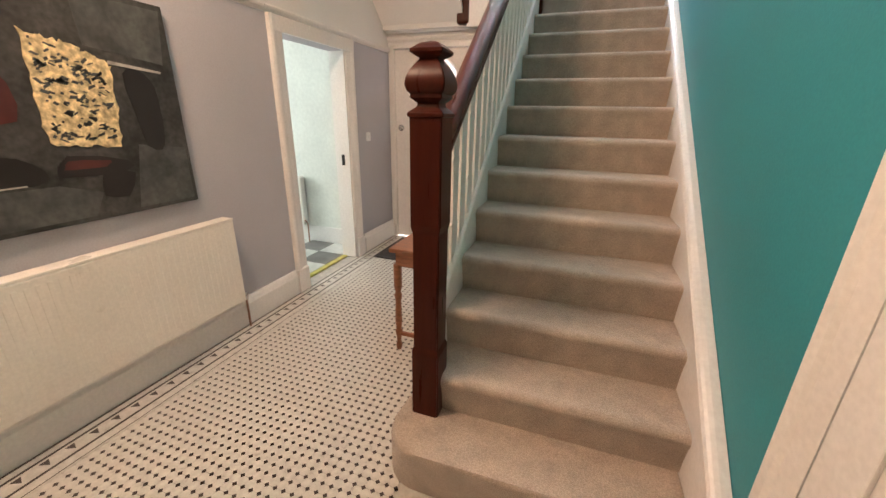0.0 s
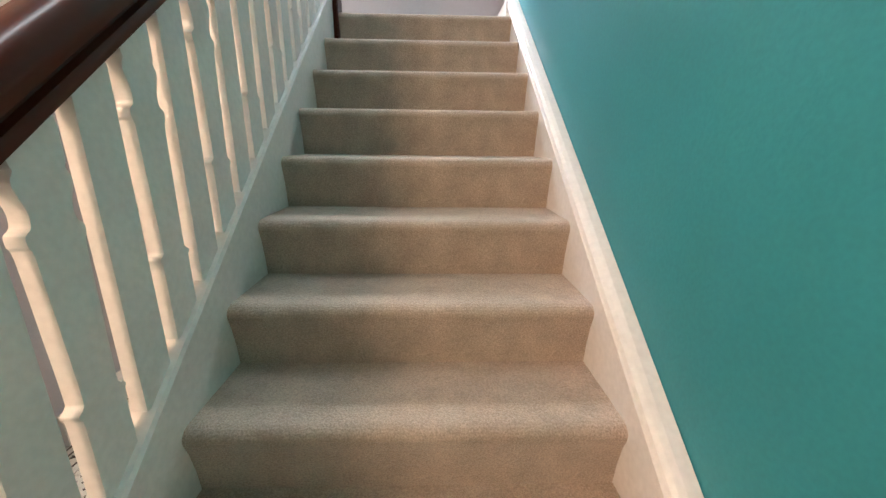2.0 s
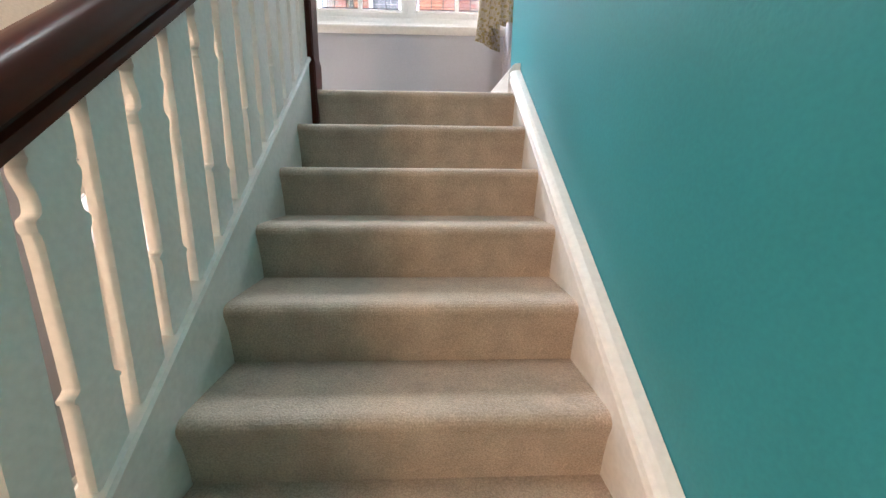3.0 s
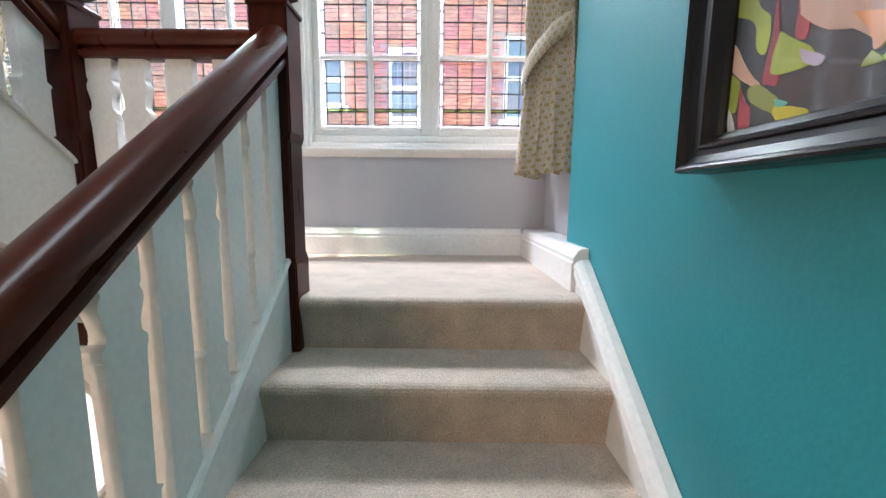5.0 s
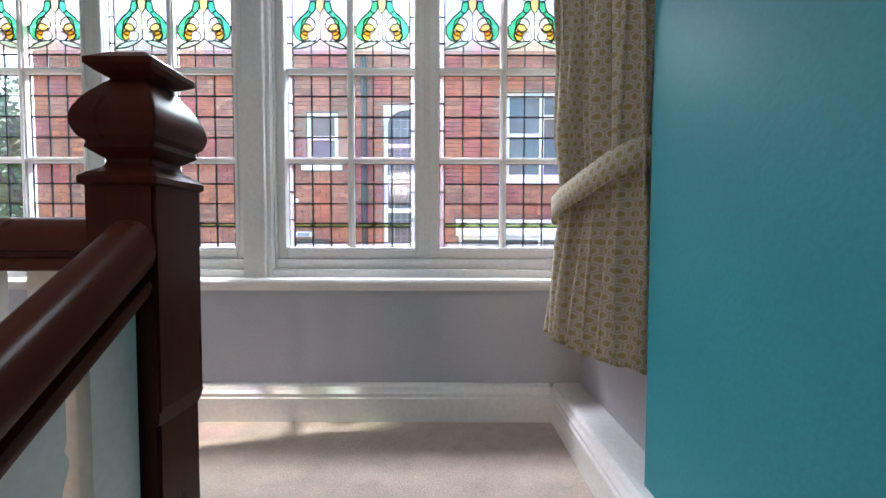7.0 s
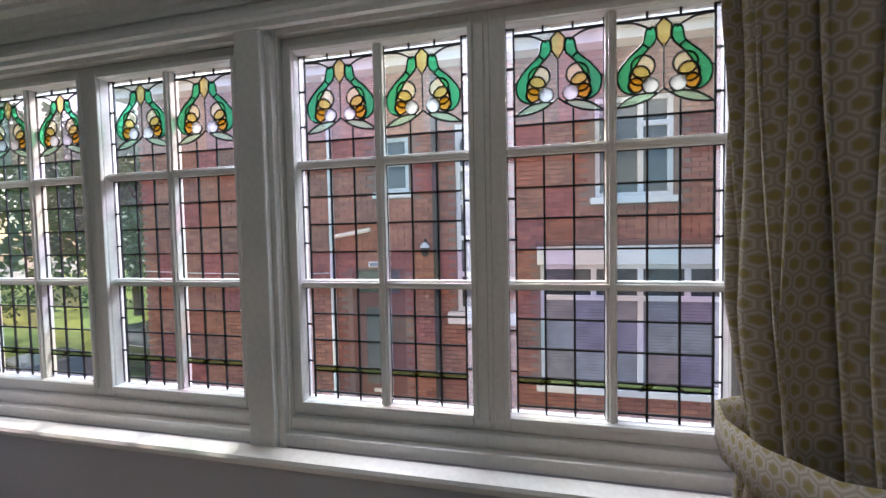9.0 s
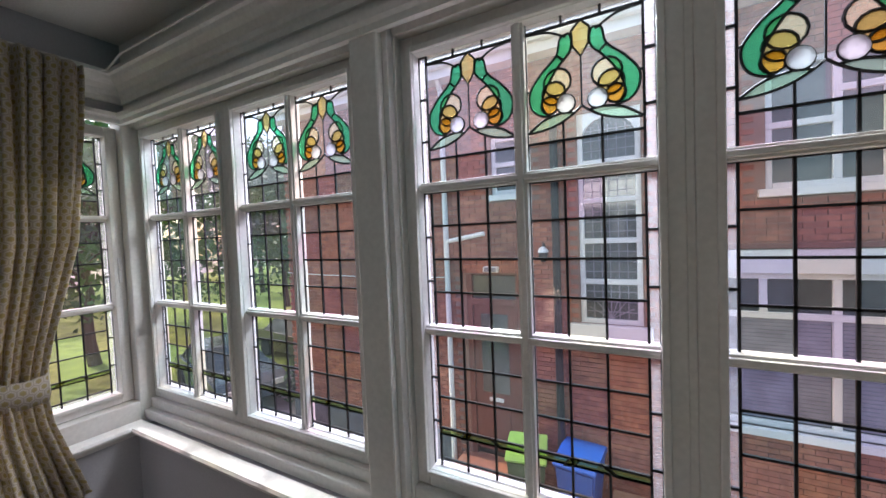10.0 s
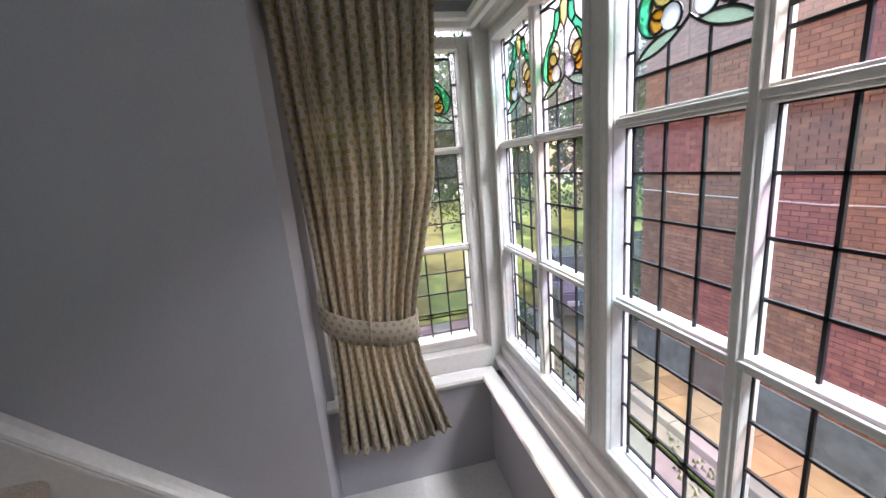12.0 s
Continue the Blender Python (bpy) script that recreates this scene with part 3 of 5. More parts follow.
part("letter_plate", bx(CX - 0.14, CX + 0.14, 3.066, 3.076, 1.17, 1.25, 0.003), CHROME, fd, "chrome letter plate")
part("night_latch", turned([(0.035, 0), (0.035, 0.02), (0.02, 0.03), (0.012, 0.045)], at=(-2.50, 0, 0)), CHROME, fd, "round chrome latch").matrix_local = Matrix.Translation((0, 3.075, 1.27)) @ Matrix.Rotation(radians(90), 4, "X")
for xx in (-2.6, -1.7):
    part("door_frame", bx(xx, xx + 0.04, 3.03, 3.15, 0, 2.1, 0.004), WHITE, fd)
part("door_head", bx(-2.6, -1.66, 3.03, 3.15, 2.065, 2.105, 0.004), WHITE, fd)

# ---- flight one ----
NOSE = [(0.03, 0), (0.024, 0.06), (0.012, 0.12), (0.003, 0.145), (0, 0.157), (0.001, 0.166), (0.006, 0.175), (0.014, 0.181), (0.025, 0.1845), (0.034, RISE), (0.30, RISE), (0.30, 0)]
stair = empty("staircase", "white painted staircase with a beige carpet", "staircase", kind="structure")
tread = prism(NOSE, "x", -1.06, -0.07)
sm = bpy.data.meshes.new("stair_step")
bmesh.ops.recalc_face_normals(tread, faces=tread.faces)
tread.to_mesh(sm)
tread.free()
sm.materials.append(CARPET)
for k in range(1, STEPS - 1):
    shared("stair_step", sm, stair, pose(0, GO * k, RISE * k))
part("top_nosing", prism(NOSE[:-2] + [(0.066, RISE), (0.066, 0)], "x", -1.06, -0.07), CARPET, stair, at=(0, GO * (STEPS - 1), RISE * (STEPS - 1)))
# bullnose bottom step
bn = bmesh.new()
out_pts = [(-0.07, 0.0)] + [(-1.02, 0.0)] + [(-1.02 - 0.15 * math.sin(a), 0.15 - 0.15 * math.cos(a)) for a in [math.pi / 2 * i / 8 for i in range(1, 9)]] + [(-1.17, 0.30), (-0.07, 0.30)]
prism(out_pts, "z", 0.0, RISE, bn)
bmesh.ops.bevel(bn, geom=[e for e in bn.edges if all(v.co.z > RISE - 0.001 for v in e.verts)], offset=0.018, segments=4, affect="EDGES", profile=0.5)
part("bottom_step", bn, CARPET, stair, "rounded carpeted bottom step")


def nose_z(y):
    return RISE + RISE / GO * y


SL = RISE / GO
part("wall_string", prism([(-0.10, 0), (-0.10, nose_z(-0.10) + 0.185), (2.985, nose_z(2.985) + 0.03), (2.985, LAND - 0.38), (0.45, 0)], "x", -0.072, XR), WHITE, stair)
cap = [(-0.004, -0.03), (0.006, -0.03), (0.006, -0.018), (0.002, -0.012), (0.008, 0.0), (0.004, 0.012), (-0.006, 0.02), (-0.02, 0.026), (-0.047, 0.028), (-0.047, -0.03)]
part("string_moulding", sweep([(-a, b) for a, b in cap], (-0.075, -0.10, nose_z(-0.10) + 0.172), (-0.075, 2.985, nose_z(2.985) + 0.015), (1, 0, 0)), WHITE, stair)
part("outer_string", prism([(0.30, nose_z(0.30) + 0.13), (2.87, nose_z(2.87) + 0.13), (2.87, nose_z(2.87) - 0.3), (0.55, 0.0), (0.30, 0.0)], "x", -1.10, -1.06), WHITE, stair)
part("string_capping", sweep([(-0.04, 0), (0.026, 0), (0.03, 0.008), (0.024, 0.018), (-0.03, 0.022), (-0.04, 0.012)], (-1.078, 0.31, nose_z(0.31) + 0.125), (-1.078, 2.87, nose_z(2.87) + 0.125), (1, 0, 0)), WHITE, stair)
part("under_stair_panel", prism([(0.5, 0.0), (2.9, 0.0), (2.9, 2.2)], "x", -1.095, -1.065), WHITE, stair)

HR = [(-0.018, -0.050), (-0.030, -0.047), (-0.034, -0.036), (-0.031, -0.028), (-0.019, -0.025), (-0.018, -0.017), (-0.034, -0.013), (-0.041, 0.003), (-0.039, 0.020), (-0.030, 0.034), (-0.015, 0.042)]
HR = HR + [(0, 0.044)] + [(-a, b) for a, b in HR[::-1]]
BAL = [(0, 0.041), (0.25, 0.041), (0.272, 0.046), (0.286, 0.046), (0.30, 0.035), (0.33, 0.033), (0.50, 0.036), (0.69, 0.040), (0.72, 0.045), (0.745, 0.045), (0.76, 0.035), (0.79, 0.033), (0.82, 0.038), (0.845, 0.043), (0.865, 0.043), (0.885, 0.037), (0.905, 0.041), (1, 0.041)]
BOARD = [(0, 0.041), (0.5, 0.0405), (1, 0.041)]


def splat(h, shape=BAL):
    """A flat sawn baluster standing on z = 0, broad side along y."""
    half = bez([(w, t) for t, w in shape], 3)
    pts = [(w, t * h) for w, t in half] + [(-w, t * h) for w, t in half[::-1]]
    b = prism(pts, "x", -0.015, 0.015)
    me = bpy.data.meshes.new("baluster")
    bmesh.ops.recalc_face_normals(b, faces=b.faces)
    b.to_mesh(me)
    b.free()
    me.materials.append(WHITE)
    return me


FIN = [(0.058, 0), (0.064, 0.004), (0.064, 0.014), (0.056, 0.022), (0.042, 0.032), (0.038, 0.046), (0.050, 0.056), (0.057, 0.062), (0.055, 0.072), (0.063, 0.08), (0.069, 0.1), (0.066, 0.122), (0.055, 0.146), (0.040, 0.168), (0.032, 0.180), (0.046, 0.188), (0.056, 0.196), (0.056, 0.205), (0.046, 0.212), (0.030, 0.224), (0.004, 0.232)]


def eased(profile, k=3):
    """The profile with rounded spans between its points."""
    out = []
    P = [profile[0]] + list(profile) + [profile[-1]]
    for a, b, c, d in zip(P, P[1:], P[2:], P[3:]):
        n_ = k if abs(c[1] - b[1]) > 0.011 else 1
        for i in range(n_):
            t = i / n_
            out.append(tuple(0.5 * (2 * b[q] + (c[q] - a[q]) * t + (2 * a[q] - 5 * b[q] + 4 * c[q] - d[q]) * t * t + (3 * b[q] - a[q] - 3 * c[q] + d[q]) * t ** 3) for q in (0, 1)))
    return out + [profile[-1]]


def soft_square(profile, c=0.005):
    """A profile of (half width, height) on a square plan with rounded corners."""
    b = bmesh.new()
    rings = []
    for r, z in profile:
        k = min(c, r * 0.4)
        ring = []
        for q in range(4):
            for a in (0, 30, 60, 90):
                t = radians(a + 90 * q)
                sx, sy = ((1, 1), (-1, 1), (-1, -1), (1, -1))[q]
                ring.append(b.verts.new((sx * (r - k) + k * math.cos(t), sy * (r - k) + k * math.sin(t), z)))
        rings.append(ring)
    for lo, hi in zip(rings, rings[1:]):
        for i in range(16):
            b.faces.new((lo[i], lo[(i + 1) % 16], hi[(i + 1) % 16], hi[i]))
    b.faces.new(rings[0][::-1])
    b.faces.new(rings[-1])
    return b


def newel(x, y, z0, ztop, drop=False):
    n = empty("newel_post", "square mahogany newel post with a carved bell finial", "newel post", "newel posts", at=(x, y, z0))
    h = ztop - z0
    prof = [(0.058, 0), (0.058, 0.30), (0.052, 0.33), (0.052, h - 0.40), (0.058, h - 0.37), (0.058, h)]
    b = turned(prof, square=True)
    bmesh.ops.bevel(b, geom=[e for e in b.edges if abs(e.verts[0].co.z - e.verts[1].co.z) > 0.2], offset=0.005, segments=2, affect="EDGES")
    part("post", b, WOOD, n)
    part("finial", soft_square(eased(FIN, 4)), WOOD, n, at=(0, 0, h))
    if drop:
        part("drop", turned([(0.048, -0.02), (0.054, -0.014), (0.058, 0)], square=True), WOOD, n, "chamfered foot of the hanging post")
    return n


newel(-1.055, 0.262, RISE, 1.40)
newel(-1.090, 2.928, 2.22, 3.315)
newel(-1.758, 2.93, 2.25, 3.315, drop=True)

bal = empty("balustrade", "mahogany handrail on flat white sawn balusters beside the stair", "balustrade")
ry = lambda y: 3.20 + SL * (y - 2.87)
pts = [(-1.075, 0.32, 1.335), (-1.075, 0.34, 1.325), (-1.075, 0.38, 1.322)] + [(-1.075, y, ry(y)) for y in (0.46, 2.87)]
rail = bmesh.new()
prev = None
for p in pts:
    ringv = [rail.verts.new((p[0] + a * 1.08, p[1], p[2] + b * 1.35)) for a, b in HR]
    if prev:
        for i in range(len(HR)):
            rail.faces.new((prev[i], prev[(i + 1) % len(HR)], ringv[(i + 1) % len(HR)], ringv[i]))
    prev = ringv
part("handrail", rail, WOODR, bal, "polished mahogany handrail", smooth=True)
shaped, plain = splat(0.63), splat(0.63, BOARD)
for i in range(21):
    y = 0.4765 + 0.1175 * i
    shared("baluster", shaped if i % 2 else plain, bal, pose(-1.080, y, nose_z(y) + 0.12))

# level balustrade across the well, and the fascia below it
bal2 = empty("balustrade", "level mahogany rail on flat white balusters across the stairwell", "balustrade")
part("handrail", sweep([(a, b) for a, b in HR], (-1.700, 2.93, 3.222), (-1.148, 2.93, 3.222), (0, 1, 0)), WOODR, bal2, "polished mahogany handrail", smooth=True)
bl, bp_ = splat(0.72), splat(0.72, BOARD)
for i, x in enumerate((-1.657, -1.55, -1.40, -1.25)):
    shared("baluster", bp_ if i == 2 else bl, bal2, pose(x, 2.93, 2.47) @ Matrix.Rotation(radians(90), 4, "Z"))
part("bottom_rail", bx(-1.700, -1.148, 2.90, 2.96, 2.44, 2.48, 0.004), WHITE, bal2)
obj("trim_landing_fascia", bx(-1.72, -1.10, 2.885, 2.905, 2.20, 2.45, 0.004), WHITE, "white painted edge board of the half landing", "fascia", **S)

# ---- flight two, rising back over the hall ----
Y1 = 3.20
st2 = empty("staircase", "upper flight of the white staircase with a beige carpet", "staircase", kind="structure")
t2 = prism([(-a, b) for a, b in NOSE], "x", -2.585, -1.783)
sm2 = bpy.data.meshes.new("stair_step_upper")
bmesh.ops.recalc_face_normals(t2, faces=t2.faces)
t2.to_mesh(sm2)
t2.free()
sm2.materials.append(CARPET)
for k in range(5):
    shared("stair_step", sm2, st2, pose(0, Y1 - GO * k, LAND + RISE * k))


def n2(y):
    return LAND + RISE + SL * (Y1 - y)


part("wall_string", prism([(3.26, LAND), (3.26, LAND + 0.16), (Y1, n2(Y1) + 0.02), (2.2, n2(2.2) + 0.16), (2.2, n2(2.2) - 0.35), (Y1 - 0.3, LAND)], "x", XL, -2.583), WHITE, st2)
part("string_moulding", sweep([(a, b) for a, b in cap], (-2.58, Y1 + 0.02, n2(Y1) + 0.02), (-2.58, 2.2, n2(2.2) + 0.14), (1, 0, 0)), WHITE, st2)
part("outer_string", prism([(2.9, n2(2.9) - 0.42), (2.9, n2(2.9) + 0.02), (2.2, n2(2.2) + 0.08), (2.2, n2(2.2) - 0.36)], "x", -1.783, -1.733), WHITE, st2)
part("string_capping", sweep([(-0.035, 0), (0.035, 0), (0.038, 0.01), (0.03, 0.022), (-0.03, 0.022), (-0.038, 0.01)], (-1.758, 2.9, n2(2.9) + 0.0), (-1.758, 2.2, n2(2.2) + 0.06), (1, 0, 0)), WHITE, st2)
obj("ceiling_stair_soffit", prism([(3.0, 2.2), (3.0, 2.24), (2.2, 3.08), (2.0, 3.1)], "x", XL, -1.76), CEIL, "white sloping soffit under the upper flight", "ceiling", **S)
bal3 = empty("balustrade", "mahogany handrail on flat white balusters of the upper flight", "balustrade")
part("handrail", sweep([(a, b * 1.15) for a, b in HR], (-1.758, 2.87, 3.24), (-1.758, 2.2, 3.24 + SL * 0.67), (1, 0, 0)), WOODR, bal3, "polished mahogany handrail", smooth=True)
b3 = splat(0.52)
for i in range(5):
    y = 2.80 - 0.12 * i
    shared("baluster", b3, bal3, pose(-1.758, y, n2(y) + 0.02))
obj("floor_upper", bx(XL, -1.75, -0.3, 2.2, 3.32, 3.33), CARPET, "beige carpet of the upper floor", "floor", **S)

# ---- leaded windows ----
W2, ZB, ZT, B1, B2 = 0.302, 3.175, 4.385, 3.588, 4.005
PANES = {}


def pane(w, h, material):
    key = (round(w, 4), round(h, 4), material.name)
    if key not in PANES:
        b = bx(-w / 2, w / 2, -0.0015, 0.0015, -h / 2, h / 2)
        me = bpy.data.meshes.new("pane")
        b.to_mesh(me)
        b.free()
        me.materials.append(material)
        PANES[key] = me
    return PANES[key]


U = 0.263 / 348


def glaze(name, material, pts, sash, lead, cx, z0, lift, mirror):
    q = [((cx + (-1 if mirror else 1) * a * U), z0 + b * U) for a, b in pts]
    part(name, prism(q, "y", -0.0015 - 0.0006 * lift, 0.0015 - 0.0006 * lift), material, sash)
    tube([(a, -0.001, b) for a, b in q + q[:1]], 0.0031, lead, 5)


def disc(cx, cy, r, n=14):
    return [(cx + r * math.cos(2 * math.pi * i / n), cy + r * math.sin(2 * math.pi * i / n)) for i in range(n)]


def light(sash, u0, u1, outer, row):
    """One leaded light between u0 and u1; outer: the side of its narrow border (-1 left, 1 right); row 0 at the bottom."""
    z0, z1 = ((ZB, B1 - 0.014), (B1 + 0.014, B2 - 0.014), (B2 + 0.014, ZT))[row]
    lead = bmesh.new()
    BW = 0.024

    def bar(a0, b0, a1, b1, w=0.0029):
        if abs(a0 - a1) < 1e-6:
            bx(a0 - w, a0 + w, -0.003, 0.003, b0, b1, bm=lead)
        else:
            bx(a0, a1, -0.003, 0.003, b0 - w, b0 + w, bm=lead)

    def quarry(a0, a1, c0, c1, material=G_CLEAR):
        ob = shared("pane", pane(a1 - a0, c1 - c0, material), sash, Matrix.Translation(((a0 + a1) / 2, 0, (c0 + c1) / 2)) @ Euler((random.uniform(-0.012, 0.012), 0, random.uniform(-0.012, 0.012))).to_matrix().to_4x4())
        return ob

    ub = u0 + BW if outer < 0 else u1 - BW
    a0, a1 = (ub, u1) if outer < 0 else (u0, ub)
    bar(ub, z0, ub, z1)
    bar(u0, z0, u0, z1, 0.002)
    bar(u1, z0, u1, z1, 0.002)
    bs = (u0, ub) if outer < 0 else (ub, u1)
    nb = 3
    for i in range(nb):
        c0, c1 = z0 + (z1 - z0) * i / nb, z0 + (z1 - z0) * (i + 1) / nb
        quarry(*bs, c0, c1, G_EDGE)
        bar(bs[0], c1, bs[1], c1)
    cols = [a0 + (a1 - a0) * i / 3 for i in range(4)]
    if row == 1:
        zs = [z0 + (z1 - z0) * i / 4 for i in range(5)]
    elif row == 0:
        bz = z0 + 0.022
        for i in range(3):
            quarry(cols[i], cols[i + 1], z0, bz, G_EDGE)
        bar(a0, bz, a1, bz)
        for c in cols[1:3]:
            bar(c, z0, c, bz)
        rz = bz + 0.076
        ribbon = bmesh.new()
        bx(a0, a1, -0.0025, 0.0025, rz, rz + 0.017, bm=ribbon)
        part("ribbon", ribbon, G_OLIVE, sash, "olive green glass ribbon")
        bar(a0, rz, a1, rz, 0.003)
        bar(a0, rz + 0.017, a1, rz + 0.017, 0.003)
        for c, s in ((cols[1], 1), (cols[2], -1)):
            q = [(c - 0.022, rz - 0.004 if s > 0 else rz + 0.022), (c - 0.004, rz + 0.020 if s > 0 else rz + 0.016), (c + 0.022, rz + 0.022 if s > 0 else rz - 0.004), (c + 0.004, rz - 0.001 if s > 0 else rz + 0.001)]
            part("ribbon_knot", prism(q, "y", -0.005, -0.003), G_STRAW, sash)
            tube([(a, -0.004, b) for a, b in q + q[:1]], 0.0022, lead, 5)
        zs = [bz, rz] + [rz + 0.017 + (z1 - rz - 0.017) * i / 3 for i in range(4)]
    else:
        tz = z1 - 0.022
        for i in range(3):
            quarry(cols[i], cols[i + 1], tz, z1, G_TOP)
        bar(a0, tz, a1, tz)
        for c in cols[1:3]:
            bar(c, tz, c, z1)
        top, cx = tz + 20 * U, (a0 + a1) / 2
        zq = top - 385 * U
        quarry(a0, cx, zq, tz, G_MILK)
        quarry(cx, a1, zq, tz, G_MILK)
        glaze("bud", G_STRAW, [(0, -20), (-27, -48), (-24, -96), (0, -132), (24, -96), (27, -48)], sash, lead, cx, top, 2, False)
        for mir in (False, True):
            o_, i_ = bez([(36, -52), (62, -62), (75, -112), (125, -160), (162, -212), (160, -262), (135, -292), (95, -303)], 5), bez([(108, -294), (124, -262), (112, -215), (74, -155), (34, -112), (27, -84), (30, -62)], 5)
            glaze("sepal", G_GREEN, o_ + i_, sash, lead, cx, top, 3, mir)
            glaze("scale", G_PALE, disc(74, -197, 43), sash, lead, cx, top, 1, mir)
            glaze("scale", G_STRAW, disc(86, -230, 37), sash, lead, cx, top, 2, mir)
            glaze("scale", G_AMBER, disc(99, -266, 28), sash, lead, cx, top, 2.5, mir)
            glaze("leaf", G_LEAF, bez([(22, -303), (60, -298), (120, -312), (172, -348)], 4) + bez([(172, -348), (110, -342), (60, -326), (24, -305)], 4), sash, lead, cx, top, 2, mir)
            s = -1 if mir else 1
            part("jewel", turned([(0.003, -0.010), (0.013, -0.007), (0.0212, -0.002), (0.0212, 0.002)], 14), JEWEL, sash, "round clear glass jewel").matrix_local = Matrix.Translation((cx + s * 48 * U, -0.006, top - 272 * U)) @ Matrix.Rotation(radians(-90), 4, "X")
            tube([(cx + s * 48 * U + 0.0212 * math.cos(a), -0.003, top - 272 * U + 0.0212 * math.sin(a)) for a in [2 * math.pi * i / 14 for i in range(15)]], 0.0031, lead, 5)
            for line in (bez([(44, -62), (100, -32), (172, -24)], 5), [(162, -212), (174, -212)], [(0, -285), (24, -305)], [(58, -328), (58, -385)], [(75, -112), (52, -132)]):
                tube([(cx + s * a * U, -0.001, top + b * U) for a, b in line], 0.0031, lead, 5)
        tube([(cx, -0.001, top - 132 * U), (cx, -0.001, top - 285 * U)], 0.0023, lead, 5)
        zs = [z0, zq]
    for i in range(len(zs) - 1):
        c0, c1 = zs[i], zs[i + 1]
        if row == 0 and i == 1:
            c0 = zs[1] + 0.017
        if row == 0 and i == 1:
            zs[1] = c0
            continue
        for k in range(3):
            quarry(cols[k], cols[k + 1], c0, c1)
        bar(a0, c1, a1, c1)
    for c in cols[1:3]:
        bar(c, z0, c, zs[-1])
    part("lead_cames", lead, LEAD, sash, "dark lead cames")


def casement(name, m, label):
    win = empty(name, label, "window", kind="structure")
    win.matrix_world = m
    o = W2 + 0.05
    fr_ = bmesh.new()
    for a in (-1, 1):
        bx(min(a * W2, a * o), max(a * W2, a * o), -0.035, 0.022, ZB - 0.05, ZT + 0.05, 0.004, fr_)
        bx(min(a * W2, a * (W2 + 0.016)), max(a * W2, a * (W2 + 0.016)), -0.048, -0.035, ZB - 0.016, ZT + 0.016, 0.003, fr_)
    for b0, b1 in ((ZB - 0.052, ZB), (ZT, ZT + 0.05)):
        bx(-W2, W2, -0.035, 0.022, b0, b1, 0.004, fr_)
    bx(-W2, W2, -0.048, -0.035, ZB - 0.016, ZB, 0.003, fr_)
    bx(-W2, W2, -0.048, -0.035, ZT, ZT + 0.016, 0.003, fr_)
    part("casement_frame", fr_, WHITE, win)
    bars = [(-0.015, 0.015, ZB, ZT, 1)] + [(-W2, W2, b - 0.014, b + 0.014, 0) for b in (B1, B2)]
    for a0, a1, b0, b1, v in bars:
        g = bmesh.new()
        bx(a0, a1, -0.022, 0.016, b0, b1, 0.003, g)
        if v:
            bx(a0, a1, -0.0235, -0.022, b0, b1, 0.0, g)
            bx(a0 + 0.007, a1 - 0.007, -0.0315, -0.022, b0, b1, 0.003, g)
        else:
            bx(a0, a1, -0.030, -0.022, b0 + 0.007, b1 - 0.007, 0.003, g)
        part("glazing_bar", g, WHITE, win)
    for u0, u1, outer in ((-W2, -0.015, -1), (0.015, W2, 1)):
        for row in range(3):
            light(win, u0, u1, outer, row)
    return win


YG = 4.085
for i, cx in enumerate((-2.547, -1.845, -1.003, -0.283)):
    casement("window_%d" % (i + 1), pose(cx, YG, 0), "white casement with leaded lights and stained glass tulips")
casement("window_5", pose(-2.985, 3.632, 0, 0, 0, 90), "white side casement with leaded lights and stained glass tulips")

# the fixed frame that holds the casements
wf_ = empty("window_frame", "white painted oak frame of the bay window", "window frame", kind="structure")
part("centre_post", bx(-1.472, -1.372, 3.972, 4.13, 3.02, 4.47, 0.006), WHITE, wf_, "broad white centre post")
for x0_, x1_ in ((-2.197, -2.195 + 0.002), (-0.652, -0.635)):
    part("mullion", bx(x0_, x1_, 4.055, 4.13, 3.1, 4.46, 0.003), WHITE, wf_)
part("mullion", bx(-1.494, -1.472, 4.02, 4.13, 3.02, 4.46, 0.003), WHITE, wf_)
part("mullion", bx(-1.372, -1.353, 3.995, 4.13, 3.02, 4.46, 0.003), WHITE, wf_)
part("mullion", bx(-1.353, -1.345, 4.02, 4.13, 3.02, 4.46, 0.002), WHITE, wf_)
part("corner_post", bx(-3.01, -2.898, 3.985, 4.13, 3.0, 4.47, 0.006), WHITE, wf_)
part("corner_post", bx(0.068, 0.2, 4.0, 4.13, 3.0, 4.47, 0.006), WHITE, wf_)
part("bottom_rail", bx(-2.9, 0.07, 4.0, 4.13, 3.03, 3.075, 0.005), WHITE, wf_)
part("bottom_bead", bx(-2.9, 0.07, 4.03, 4.13, 3.075, 3.122, 0.005), WHITE, wf_)
part("head_rail", bx(-2.9, 0.07, 4.02, 4.13, 4.436, 4.47, 0.004), WHITE, wf_)
part("side_bottom_rail", bx(-3.0, -2.90, 3.25, 3.99, 3.03, 3.12, 0.005), WHITE, wf_)
part("side_jamb", bx(-3.0, -2.90, 3.25, 3.28, 3.0, 4.47, 0.004), WHITE, wf_)
cat = empty("window_catch", "small brass window catch on the side casement", "window catch")
part("plate", bx(-2.952, -2.945, 3.955, 3.97, 3.70, 3.82, 0.002), UPVC, cat)
part("lever", tube([(-2.94, 3.962, 3.76), (-2.93, 3.96, 3.775), (-2.928, 3.95, 3.80)], 0.006), UPVC, cat)


